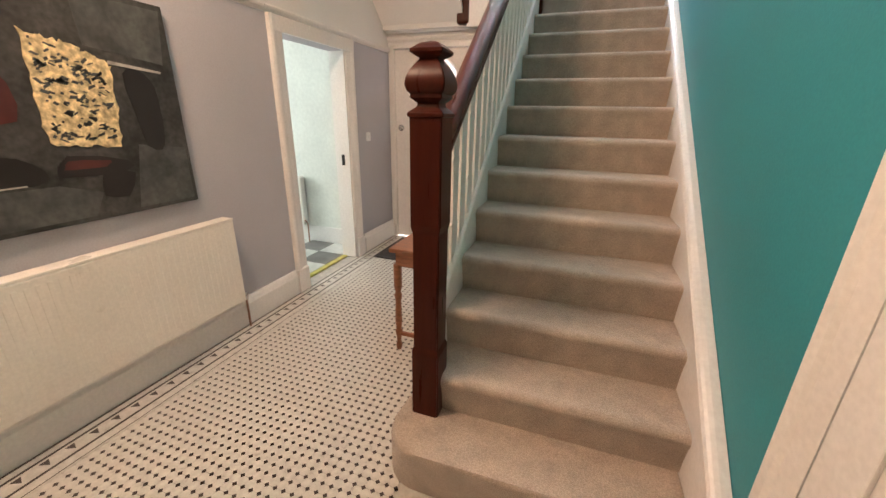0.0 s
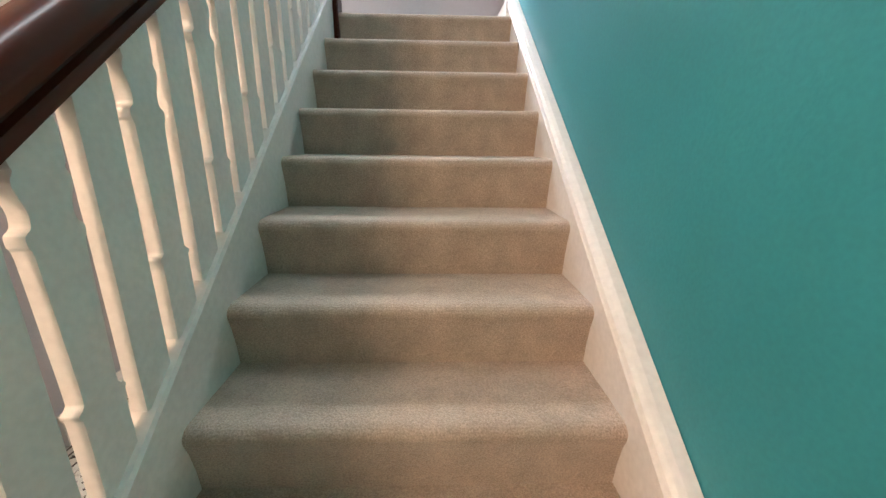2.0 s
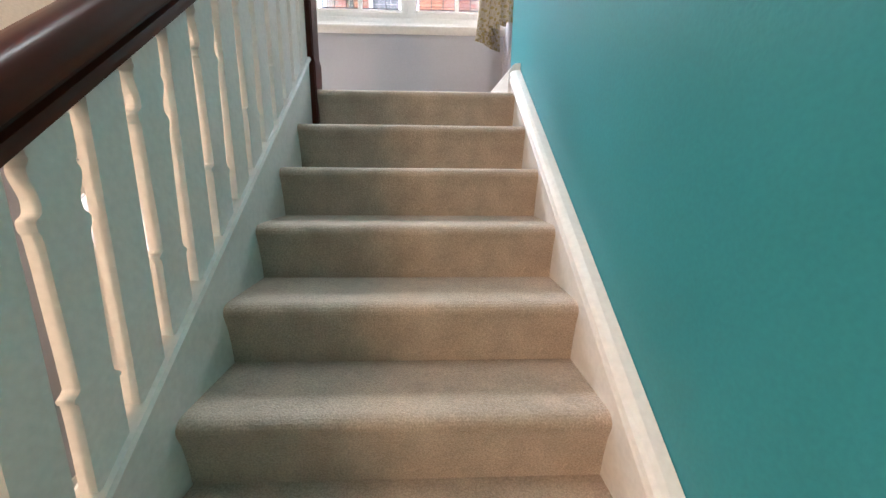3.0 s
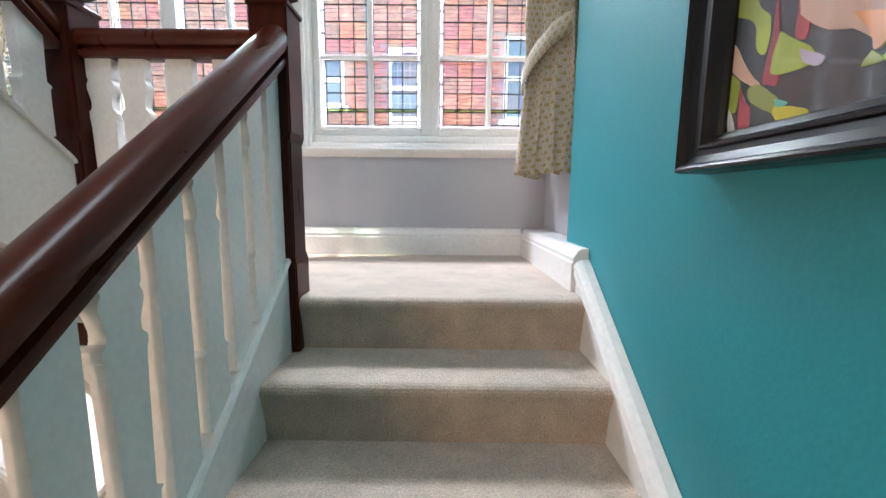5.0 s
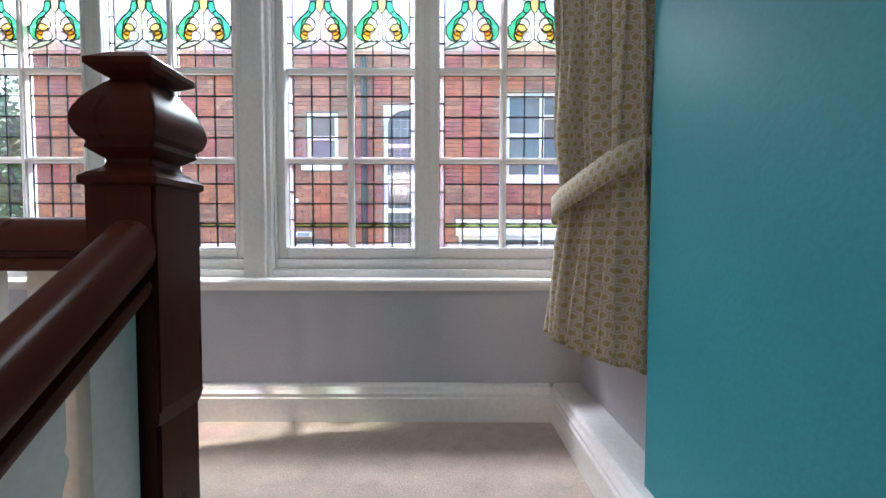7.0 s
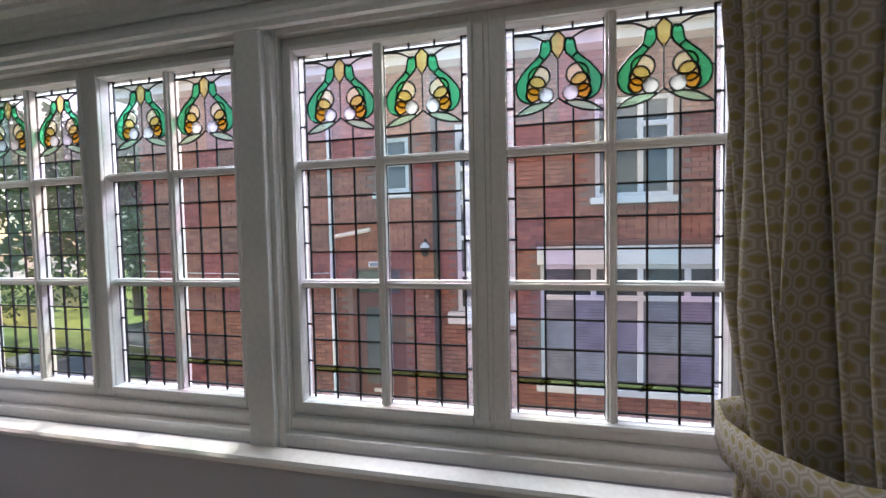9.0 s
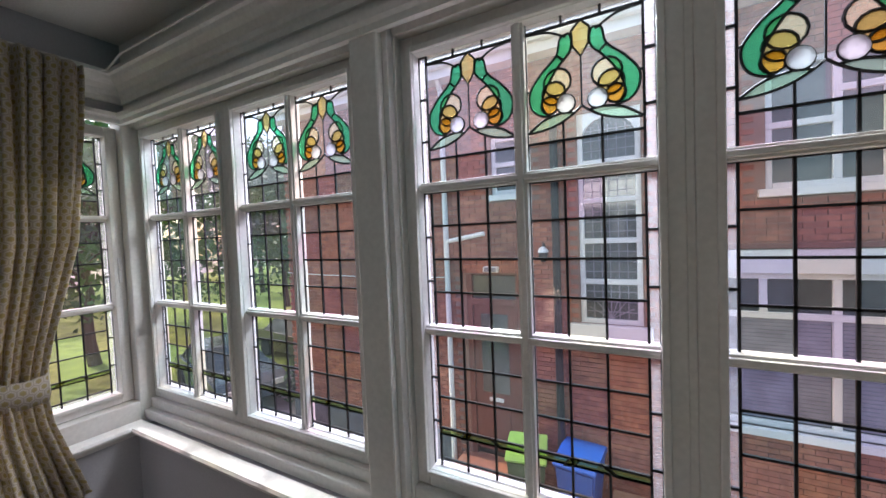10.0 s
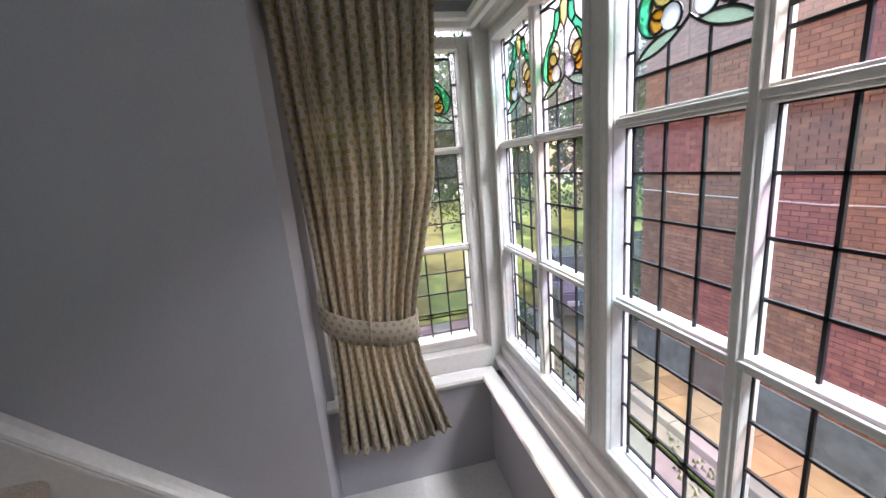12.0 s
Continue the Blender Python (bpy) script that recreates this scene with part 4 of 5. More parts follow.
# ---- curtains ----
def curtain(label, x0, prof, folds, bow, side):
    """prof: (height, near edge, far edge along y, fold depth) from the top down."""
    cur = empty("curtain", label, "curtain", "bay window curtains", at=(x0, prof[0][1], prof[-1][0]))
    zs = np.linspace(prof[0][0], prof[-1][0], 70)
    P = np.array(prof)[::-1]
    nu = folds * 12
    b = bmesh.new()
    uvl = b.loops.layers.uv.new("UVMap")
    rng = np.random.RandomState(int(abs(x0) * 100) + 3)
    ph, am = rng.uniform(-1.7, 1.7, folds + 2), rng.uniform(0.5, 1.4, folds + 2)
    grid = []
    for z in zs:
        ya, yb, d = (np.interp(z, P[:, 0], P[:, i]) for i in (1, 2, 3))
        row = []
        for i in range(nu + 1):
            u = i / nu
            f = u * folds
            k = int(f)
            w = f - k
            a = am[k] * (1 - w) + am[k + 1] * w
            q = math.sin(2 * math.pi * f + ph[k] * (1 - w) + ph[k + 1] * w + 0.5 * math.sin(z * 3 + k))
            ux = u + 0.25 / folds * math.sin(4 * math.pi * f + 1) * min(1, d / 0.03) * 0.5
            row.append(b.verts.new((x0 + side * (bow * (1 + max(0, 3.3 - z)) * math.sin(math.pi * u) + d * a * (q + 0.25 * math.sin(3 * f + z * 5))), ya + (yb - ya) * ux, z + 0.012 * q * (z < prof[-1][0] + 0.02))))
        grid.append(row)
    arc = [0.0]
    for p, q in zip(grid[18], grid[18][1:]):
        arc.append(arc[-1] + (q.co - p.co).length)
    for j in range(len(zs) - 1):
        for i in range(nu):
            f = b.faces.new((grid[j][i], grid[j][i + 1], grid[j + 1][i + 1], grid[j + 1][i]))
            f.smooth = True
            for lp, (ii, jj) in zip(f.loops, ((i, j), (i + 1, j), (i + 1, j + 1), (i, j + 1))):
                lp[uvl].uv = (5 + arc[ii], 1 + zs[jj])
    me = bpy.data.meshes.new("cloth")
    b.to_mesh(me)
    b.free()
    me.materials.append(CLOTH)
    ob = new("cloth", me)
    ob.parent = cur
    ob.matrix_parent_inverse = cur.matrix_basis.inverted()
    sol = ob.modifiers.new("thick", "SOLIDIFY")
    sol.thickness = 0.003
    return cur


def tieback(cur, pts, h):
    """A flat cloth band along the given points."""
    b = bmesh.new()
    uvl = b.loops.layers.uv.new("UVMap")
    P = [Vector(p) for p in pts]
    dist = [0.0]
    for a, c in zip(P, P[1:]):
        dist.append(dist[-1] + (c - a).length)
    rows = [[b.verts.new(p + Vector((0, 0, dz))) for dz in (-h / 2, 0, h / 2)] for p in P]
    for j in range(len(P) - 1):
        for k in range(2):
            f = b.faces.new((rows[j][k], rows[j + 1][k], rows[j + 1][k + 1], rows[j][k + 1]))
            f.smooth = True
            for lp, (jj, kk) in zip(f.loops, ((j, k), (j + 1, k), (j + 1, k + 1), (j, k + 1))):
                lp[uvl].uv = (9 + dist[jj], 3 + kk * h / 2)
    me = bpy.data.meshes.new("tieback")
    b.to_mesh(me)
    b.free()
    me.materials.append(CLOTH)
    ob = new("tieback", me)
    ob.parent = cur
    ob.matrix_parent_inverse = cur.matrix_basis.inverted()
    sol = ob.modifiers.new("thick", "SOLIDIFY")
    sol.thickness = 0.006


cl = curtain("grey and gold honeycomb curtain tied back beside the side window", -2.775,
             [(4.63, 3.27, 3.82, 0.012), (4.58, 3.27, 3.82, 0.022), (4.4, 3.275, 3.81, 0.028), (3.9, 3.29, 3.76, 0.028), (3.5, 3.305, 3.66, 0.022), (3.36, 3.31, 3.635, 0.016), (3.2, 3.31, 3.65, 0.022), (2.86, 3.29, 3.74, 0.034)], 11, 0.03, 1)
tieback(cl, [(-2.84, 3.29, 3.47), (-2.77, 3.285, 3.45), (-2.735, 3.32, 3.42), (-2.725, 3.40, 3.38), (-2.725, 3.50, 3.35), (-2.73, 3.58, 3.34), (-2.75, 3.64, 3.345), (-2.79, 3.655, 3.36)], 0.10)
cr = curtain("grey and gold honeycomb curtain tied back beside the teal wall", -0.015,
             [(4.63, 3.255, 3.93, 0.015), (4.55, 3.255, 3.93, 0.034), (4.2, 3.255, 3.92, 0.042), (3.6, 3.26, 3.87, 0.040), (3.37, 3.27, 3.83, 0.026), (3.2, 3.265, 3.85, 0.034), (2.86, 3.265, 3.86, 0.040)], 12, 0.095, -1)
tieback(cr, [(0.05, 3.30, 3.47), (-0.04, 3.285, 3.46), (-0.10, 3.33, 3.43), (-0.145, 3.43, 3.385), (-0.162, 3.56, 3.355), (-0.15, 3.70, 3.335), (-0.11, 3.82, 3.32), (-0.03, 3.87, 3.315)], 0.085)

# ---- hall furniture ----
rad = empty("radiator", "cream enamelled panel radiator under the painting", "radiator", at=(XL + 0.07, -0.1, 0.2))
rp = bmesh.new()
bx(XL + 0.07, XL + 0.10, -0.95, 0.70, 0.22, 0.78, 0.012, rp, 3)
for i in range(44):
    y = -0.92 + i * 0.0368
    bx(XL + 0.096, XL + 0.1015, y, y + 0.022, 0.27, 0.745, 0.003, rp, 1)
p_ = part("front_panel", rp, RADW, rad)
p_.matrix_parent_inverse = rad.matrix_basis.inverted()
for nm, b in (("top_grille", bx(XL + 0.015, XL + 0.10, -0.95, 0.70, 0.775, 0.79, 0.004)), ("side_cover", bx(XL + 0.015, XL + 0.085, 0.69, 0.702, 0.24, 0.78, 0.003)), ("back_panel", bx(XL + 0.012, XL + 0.03, -0.93, 0.68, 0.24, 0.76, 0.004))):
    part(nm, b, RADW, rad).matrix_parent_inverse = rad.matrix_basis.inverted()
part("valve", turned([(0.012, 0), (0.016, 0.02), (0.016, 0.05), (0.01, 0.06)], 12, at=(XL + 0.05, 0.74, 0.20)), CHROME, rad, "chrome valve").matrix_parent_inverse = rad.matrix_basis.inverted()
part("pipe", tube([(XL + 0.05, 0.74, 0.0), (XL + 0.05, 0.74, 0.2), (XL + 0.05, 0.70, 0.26)], 0.0075), COPPER, rad, "dull copper pipe").matrix_parent_inverse = rad.matrix_basis.inverted()

# abstract canvas over the radiator
CANV = mat("charcoal_oil_paint", (0.042, 0.042, 0.04), 0.55, var=0.6, scale=5, bump=0.5, bscale=40, fine=0.3)
CREAM = mat("cream_palette_knife_paint", (0.62, 0.50, 0.28), 0.6, var=0.45, scale=34, bump=0.8, bscale=50, fine=0.4)
PGREY = mat("grey_green_oil_paint", (0.07, 0.076, 0.074), 0.6, var=0.4, scale=9, bump=0.4, bscale=40, fine=0.2)
PBLACK = mat("black_oil_paint", (0.012, 0.011, 0.011), 0.4, var=0.3, scale=6)
PRED = mat("dark_red_oil_paint", (0.07, 0.015, 0.013), 0.5, var=0.3, scale=8)
PLINE = mat("pale_scratch_paint", (0.42, 0.40, 0.36), 0.6, var=0.3, scale=20)
art = empty("painting", "unframed dark abstract canvas with a cream centre", "painting", at=(XL, 0, 0.93))


def blob(pts, n=5, jag=0.0, seed=1):
    r = random.Random(seed)
    q = bez(pts + pts[:1], n)[:-1]
    return [(a + r.uniform(-jag, jag), b + r.uniform(-jag, jag)) for a, b in q]


part("canvas", bx(XL, XL + 0.035, -0.62, 0.55, 0.93, 1.885, 0.003), CANV, art, at=(-XL, 0, -0.93))
X_ = XL + 0.035
strokes = [("paint_patch", PGREY, [(-0.6, 0.95), (0.05, 0.95), (0.10, 1.05), (-0.05, 1.10), (-0.6, 1.10)], 1), ("paint_patch", PGREY, [(0.17, 1.66), (0.50, 1.62), (0.53, 1.86), (0.16, 1.86)], 1), ("paint_patch", PGREY, [(0.24, 0.95), (0.53, 0.95), (0.53, 1.22), (0.30, 1.25)], 1),
           ("paint_patch", PBLACK, [(0.34, 1.24), (0.41, 1.22), (0.44, 1.36), (0.42, 1.55), (0.30, 1.56)], 4), ("paint_patch", PBLACK, [(-0.6, 1.12), (-0.12, 1.11), (-0.11, 1.20), (-0.3, 1.24), (-0.6, 1.23)], 3), ("paint_patch", PBLACK, [(0.10, 1.03), (0.20, 1.01), (0.25, 1.12), (0.12, 1.14)], 2), ("paint_patch", PBLACK, [(-0.05, 1.13), (0.22, 1.13), (0.23, 1.18), (0.0, 1.22)], 2),
           ("paint_patch", PRED, [(-0.02, 1.165), (0.12, 1.16), (0.16, 1.185), (0.02, 1.20)], 4), ("paint_patch", PRED, [(-0.35, 1.35), (-0.12, 1.36), (-0.14, 1.55), (-0.35, 1.56)], 3), ("paint_line", PLINE, [(0.25, 1.597), (0.48, 1.578), (0.48, 1.588), (0.25, 1.612)], 1), ("paint_line", PLINE, [(-0.6, 1.105), (-0.15, 1.112), (-0.15, 1.118), (-0.6, 1.111)], 1)]
for i, (nm, ma, pp, n_) in enumerate(strokes):
    part(nm, prism(blob(pp, n_, 0.004, i) if n_ > 1 else pp, "x", X_ - 0.001, X_ + 0.0012 + 0.0002 * i), ma, art, at=(-XL, 0, -0.93))
edge = []
rr_ = random.Random(8)
for a, b in zip([(-0.03, 1.685), (0.13, 1.655), (0.26, 1.59), (0.225, 1.245), (-0.045, 1.27)], [(0.13, 1.655), (0.26, 1.59), (0.225, 1.245), (-0.045, 1.27), (-0.03, 1.685)]):
    for k in range(14):
        edge.append((a[0] + (b[0] - a[0]) * k / 14 + rr_.uniform(-0.009, 0.009), a[1] + (b[1] - a[1]) * k / 14 + rr_.uniform(-0.009, 0.009)))
part("cream_centre", prism(edge, "x", X_, X_ + 0.005), CREAM, art, "thick cream and gold paint", at=(-XL, 0, -0.93))
fl = random.Random(5)
fleck = bmesh.new()
for i in range(170):
    y, z = fl.uniform(-0.02, 0.22), fl.uniform(1.28, 1.67)
    if z > 1.67 - 0.45 * y:
        continue
    w, h, t_ = fl.uniform(0.004, 0.02), fl.uniform(0.002, 0.006), fl.uniform(-0.9, 0.9)
    c, s = math.cos(t_), math.sin(t_)
    prism([(y + a * c - b * s, z + a * s + b * c) for a, b in ((-w, -h), (w * 0.7, -h * 1.2), (w, h), (-w * 0.6, h * 1.3))], "x", X_ + 0.004, X_ + 0.0062, fleck)
tagged(part("dark_flecks", fleck, PGREY, art, "grey-green flecks of paint", at=(-XL, 0, -0.93)), kind="stuff")

# console table against the stair
tb = empty("console_table", "small brown wooden console table with turned legs", "table", at=(-1.31, 1.2, 0))
part("tabletop", bx(-0.22, 0.20, -0.38, 0.55, 0.66, 0.685, 0.006), PINE, tb)
part("apron", bx(-0.19, 0.18, -0.35, 0.52, 0.57, 0.66, 0.003), PINE, tb)
LEG = [(0.016, 0), (0.02, 0.03), (0.013, 0.06), (0.017, 0.10), (0.024, 0.13), (0.016, 0.15), (0.022, 0.20), (0.018, 0.34), (0.025, 0.38), (0.016, 0.40), (0.025, 0.43), (0.025, 0.58)]
for lx in (-0.185, 0.165):
    for ly in (-0.335, 0.505):
        part("leg", turned(LEG, 14), PINE, tb, at=(lx, ly, 0), smooth=True)
part("stretcher", bx(-0.185, 0.165, -0.345, -0.325, 0.10, 0.125, 0.004), PINE, tb)
obj("doormat", bx(-2.46, -1.72, 2.25, 2.95, 0.0, 0.014, 0.005), MATK, "dark coir doormat before the front door", "doormat")

# radiator seen in the side room
r2 = empty("radiator", "white panel radiator on the side room wall", "radiator", at=(-3.72, 2.42, 0.2))
part("panel", bx(-0.55, 0.30, -0.02, 0.06, 0.0, 0.55, 0.015), RADW, r2)
part("pipe", tube([(0.33, 0.0, -0.2), (0.33, 0.0, 0.02), (0.29, 0.0, 0.06)], 0.008), COPPER, r2)

# ---- framed painting on the teal wall ----
pf = empty("framed_painting", "bright abstract painting in a deep black moulded frame", "painting", at=(XR, 1.98, 2.80))
Y0, Y1_, Z0, Z1 = 1.45, 2.412, 2.79, 3.79
FS = [(0, 0), (0.058, 0), (0.070, 0.003), (0.072, 0.008), (0.068, 0.013), (0.060, 0.016), (0.052, 0.030), (0.050, 0.040), (0.055, 0.043), (0.055, 0.049), (0.042, 0.054), (0.036, 0.064), (0.028, 0.068), (0, 0.068)]
fbm = []
for (a, b, inn) in (((Y1_, Z0), (Y0, Z0), (0, 1)), ((Y1_, Z1), (Y0, Z1), (0, -1)), ((Y1_, Z0), (Y1_, Z1), (-1, 0)), ((Y0, Z0), (Y0, Z1), (1, 0))):
    t = bmesh.new()
    va, vb = [], []
    for d, w in FS:
        sa = (a[0] + (-w if a[0] == Y1_ else w), a[1] + (w if a[1] == Z0 else -w))
        sb = (b[0] + (-w if b[0] == Y1_ else w), b[1] + (w if b[1] == Z0 else -w))
        va.append(t.verts.new((XR - d, sa[0], sa[1])))
        vb.append(t.verts.new((XR - d, sb[0], sb[1])))
    for i in range(len(FS)):
        t.faces.new((va[i], vb[i], vb[(i + 1) % len(FS)], va[(i + 1) % len(FS)]))
    part("frame_side", t, BLACK, pf).matrix_parent_inverse = pf.matrix_basis.inverted()
P2 = {"k": mat("charcoal_acrylic", (0.045, 0.045, 0.05), 0.5, var=0.35, scale=6, bump=0.3, bscale=30), "g": mat("lime_acrylic", (0.42, 0.50, 0.07), 0.5, var=0.35, scale=7, bump=0.5, bscale=25), "p": mat("peach_acrylic", (0.70, 0.46, 0.34), 0.5, var=0.2, scale=5, bump=0.4, bscale=25),
      "r": mat("crimson_acrylic", (0.45, 0.06, 0.08), 0.5, var=0.3, scale=6, bump=0.4, bscale=25), "y": mat("yellow_acrylic", (0.66, 0.58, 0.05), 0.5, var=0.2, scale=6, bump=0.4, bscale=25), "w": mat("white_acrylic", (0.72, 0.70, 0.66), 0.5, var=0.15, scale=6, bump=0.4, bscale=25)}
part("canvas", bx(XR - 0.022, XR - 0.004, Y0 + 0.06, Y1_ - 0.06, Z0 + 0.06, Z1 - 0.06), P2["k"], pf).matrix_parent_inverse = pf.matrix_basis.inverted()
P2["o"] = mat("orange_acrylic", (0.72, 0.33, 0.14), 0.5, var=0.25, scale=7, bump=0.4, bscale=25)
P2["t"] = mat("turquoise_acrylic", (0.18, 0.55, 0.45), 0.5, var=0.25, scale=7, bump=0.4, bscale=25)
P2["l"] = mat("lilac_acrylic", (0.55, 0.47, 0.60), 0.5, var=0.25, scale=7, bump=0.4, bscale=25)
P2["b"] = mat("olive_acrylic", (0.33, 0.36, 0.08), 0.5, var=0.25, scale=7, bump=0.4, bscale=25)
# strokes: colour, then corners as (distance from the far edge of the canvas, height above its bottom)
STROKES = [("g", [(0, 0.20), (0.045, 0.17), (0.055, 0.125), (0.075, 0.115), (0.077, 0.165), (0.055, 0.19), (0.03, 0.25), (0.05, 0.32), (0, 0.34)]), ("b", [(0.01, 0.36), (0.06, 0.32), (0.10, 0.38), (0.06, 0.46), (0.01, 0.44)]),
           ("w", [(0.005, 0.262), (0.025, 0.255), (0.028, 0.238), (0.012, 0.235)]), ("w", [(0.03, 0.236), (0.046, 0.23), (0.044, 0.216), (0.032, 0.222)]),
           ("p", [(0, 0.155), (0.012, 0.145), (0.045, 0.095), (0.07, 0.068), (0.045, 0.075), (0, 0.115)]), ("g", [(0, 0.105), (0.026, 0.085), (0.027, 0.055), (0.02, 0.035), (0, 0.055)]), ("r", [(0.028, 0.075), (0.045, 0.045), (0.055, 0.035), (0.055, 0), (0.035, 0)]), ("w", [(0, 0.055), (0.015, 0.035), (0.027, 0), (0.012, 0)]),
           ("r", [(0.085, 0.215), (0.105, 0.07), (0.085, 0.065), (0.075, 0.075), (0.085, 0.145)]), ("b", [(0.045, 0.066), (0.065, 0.07), (0.095, 0.048), (0.108, 0.034), (0.104, 0.016), (0.055, 0.045)]), ("y", [(0.104, 0.028), (0.155, 0.012), (0.155, 0), (0.12, 0), (0.10, 0.016)]), ("t", [(0.102, 0.038), (0.125, 0.027), (0.108, 0.024)]),
           ("r", [(0.095, 0.255), (0.115, 0.235), (0.135, 0.2), (0.145, 0.115), (0.125, 0.12), (0.125, 0.175), (0.105, 0.215)]), ("g", [(0.10, 0.135), (0.125, 0.115), (0.155, 0.09), (0.155, 0.07), (0.095, 0.075), (0.09, 0.10)]), ("l", [(0.135, 0.098), (0.172, 0.075), (0.165, 0.065), (0.143, 0.078)]),
           ("p", [(0.13, 0.145), (0.165, 0.112), (0.205, 0.095), (0.245, 0.075), (0.24, 0.2), (0.17, 0.28), (0.12, 0.24)]), ("o", [(0.205, 0.115), (0.275, 0.085), (0.255, 0.072), (0.235, 0.06), (0.228, 0.078)]), ("g", [(0.265, 0.088), (0.30, 0.08), (0.275, 0.045), (0.245, 0.045), (0.255, 0.065)]), ("b", [(0.232, 0.06), (0.245, 0.045), (0.222, 0.045)]), ("r", [(0.295, 0.075), (0.33, 0.08), (0.33, 0.04), (0.305, 0.045)]),
           ("o", [(0.33, 0.2), (0.46, 0.16), (0.52, 0.3), (0.40, 0.38)]), ("g", [(0.45, 0.5), (0.62, 0.44), (0.68, 0.62), (0.52, 0.7)]), ("p", [(0.15, 0.5), (0.32, 0.46), (0.36, 0.66), (0.2, 0.72)]), ("y", [(0.5, 0.1), (0.66, 0.06), (0.7, 0.2), (0.58, 0.24)])]
for i, (c, pp) in enumerate(STROKES):
    q = [(Y1_ - 0.061 - a, Z0 + 0.064 + b) for a, b in blob(pp, 4, 0.0006, i)]
    part("brush_stroke", prism(q, "x", XR - 0.0222 - 0.00012 * i, XR - 0.021), P2[c], pf).matrix_parent_inverse = pf.matrix_basis.inverted()
part("picture_glass", bx(XR - 0.029, XR - 0.027, Y0 + 0.062, Y1_ - 0.062, Z0 + 0.062, Z1 - 0.062), glass("picture_glass", (0.98, 0.98, 0.98), gloss=0.035, ripple=0.0), pf, "clear glass over the painting").matrix_parent_inverse = pf.matrix_basis.inverted()

# ---- outside ----
GZ = -0.5
obj("ground", bx(-120, 120, 3.3, 220, GZ - 0.2, GZ - 0.01), GRAVEL, "pale buff gravel and concrete drive between the houses", "ground", **S)
obj("ground_back", bx(-120, XL - 0.2, -100, 3.3, GZ - 0.2, GZ - 0.01), GRASS, "garden grass beside the house", "ground", **S)
obj("lawn", bx(-60, -11.5, -40, 90, GZ - 0.01, GZ + 0.02), GRASS, "sunlit mown lawn", "lawn", **S)
pv = empty("pavement", "tan paved path with a pale concrete kerb along the neighbour's wall", "pavement", kind="structure")
slab = bx(-0.297, 0.297, -0.267, 0.267, -0.03, 0.02, 0.006)
slm = bpy.data.meshes.new("paving_slab")
slab.to_mesh(slm)
slab.free()
slm.materials.append(TANP)
for i in range(28):
    for j in range(2):
        shared("paving_slab", slm, pv, pose(-9.2 + 0.6 * i, 8.39 + 0.54 * j, GZ))
kerb = bx(-0.448, 0.448, -0.14, 0.14, -0.03, 0.13, 0.02)
km = bpy.data.meshes.new("kerb_stone")
kerb.to_mesh(km)
kerb.free()
km.materials.append(CONC)
for i in range(7):
    shared("kerb_stone", km, pv, pose(-9.0 + 0.9 * i, 7.96, GZ))
verge = bmesh.new()
rv = random.Random(12)
for k in range(900):
    x, y = rv.uniform(-9.4, -3.2), rv.uniform(6.6, 7.8)
    if math.sin(x * 2.3) + math.sin(y * 5 + x) < 0.2:
        continue
    a_, h_ = rv.uniform(0, 6.28), rv.uniform(0.03, 0.09)
    c_, s_ = 0.025 * math.cos(a_), 0.025 * math.sin(a_)
    verge.faces.new([verge.verts.new(p) for p in ((x - c_, y - s_, GZ - 0.01), (x + c_, y + s_, GZ - 0.01), (x + s_, y - c_, GZ + h_))])
tagged(obj("weeds", verge, GRASS, "thin green weeds growing in the gravel", "weeds"), kind="stuff")

# the neighbour's house
FY = 9.2
HX0, HX1, EAVE = -8.2, 8.5, 6.75
OPEN = [(0.57, 1.70, 4.27, 5.82), (-0.28, 2.72, 1.24, 3.22), (-1.66, -0.80, 2.42, 5.60), (-3.06, -2.48, 4.50, 5.46), (-3.60, -2.60, -0.2, 3.15), (4.0, 5.2, 4.2, 5.6)]
house = empty("neighbour_house", "red brick neighbouring house with white windows and a slate roof", "house")
core = bmesh.new()
xs = sorted({HX0, HX1, *[o[0] for o in OPEN], *[o[1] for o in OPEN]})
zs_ = sorted({GZ - 0.1, EAVE, *[o[2] for o in OPEN], *[o[3] for o in OPEN]})
for a, b in zip(xs, xs[1:]):
    for c, d in zip(zs_, zs_[1:]):
        mx_, mz_ = (a + b) / 2, (c + d) / 2
        if not any(o[0] < mx_ < o[1] and o[2] < mz_ < o[3] for o in OPEN):
            bx(a, b, FY + 0.012, FY + 0.25, c, d, bm=core)
bx(HX0, HX0 + 0.2, FY + 0.25, FY + 9, GZ, EAVE, bm=core)
bx(HX0, HX1, FY + 0.6, FY + 0.7, GZ, EAVE, bm=core)
part("wall", core, MORTAR, house)
roof = bmesh.new()
for i in range(16):
    y0, z0 = FY - 0.3 + 0.24 * i, EAVE + 0.02 + 0.19 * i
    for k in range(int((HX1 - HX0 + 0.6) / 0.3)):
        x = HX0 - 0.3 + 0.3 * k + (0.15 if i % 2 else 0)
        v = [roof.verts.new(p) for p in ((x, y0, z0 + 0.02), (x + 0.295, y0, z0 + 0.02), (x + 0.295, y0 + 0.30, z0 + 0.22), (x, y0 + 0.30, z0 + 0.22))]
        roof.faces.new(v)
ro = part("roof", roof, SLATE, house, "grey slate roof")
tagged(ro, kind="stuff")
part("fascia", bx(HX0 - 0.3, HX1 + 0.3, FY - 0.32, FY - 0.28, EAVE - 0.22, EAVE + 0.03), UPVC, house, "white fascia board")
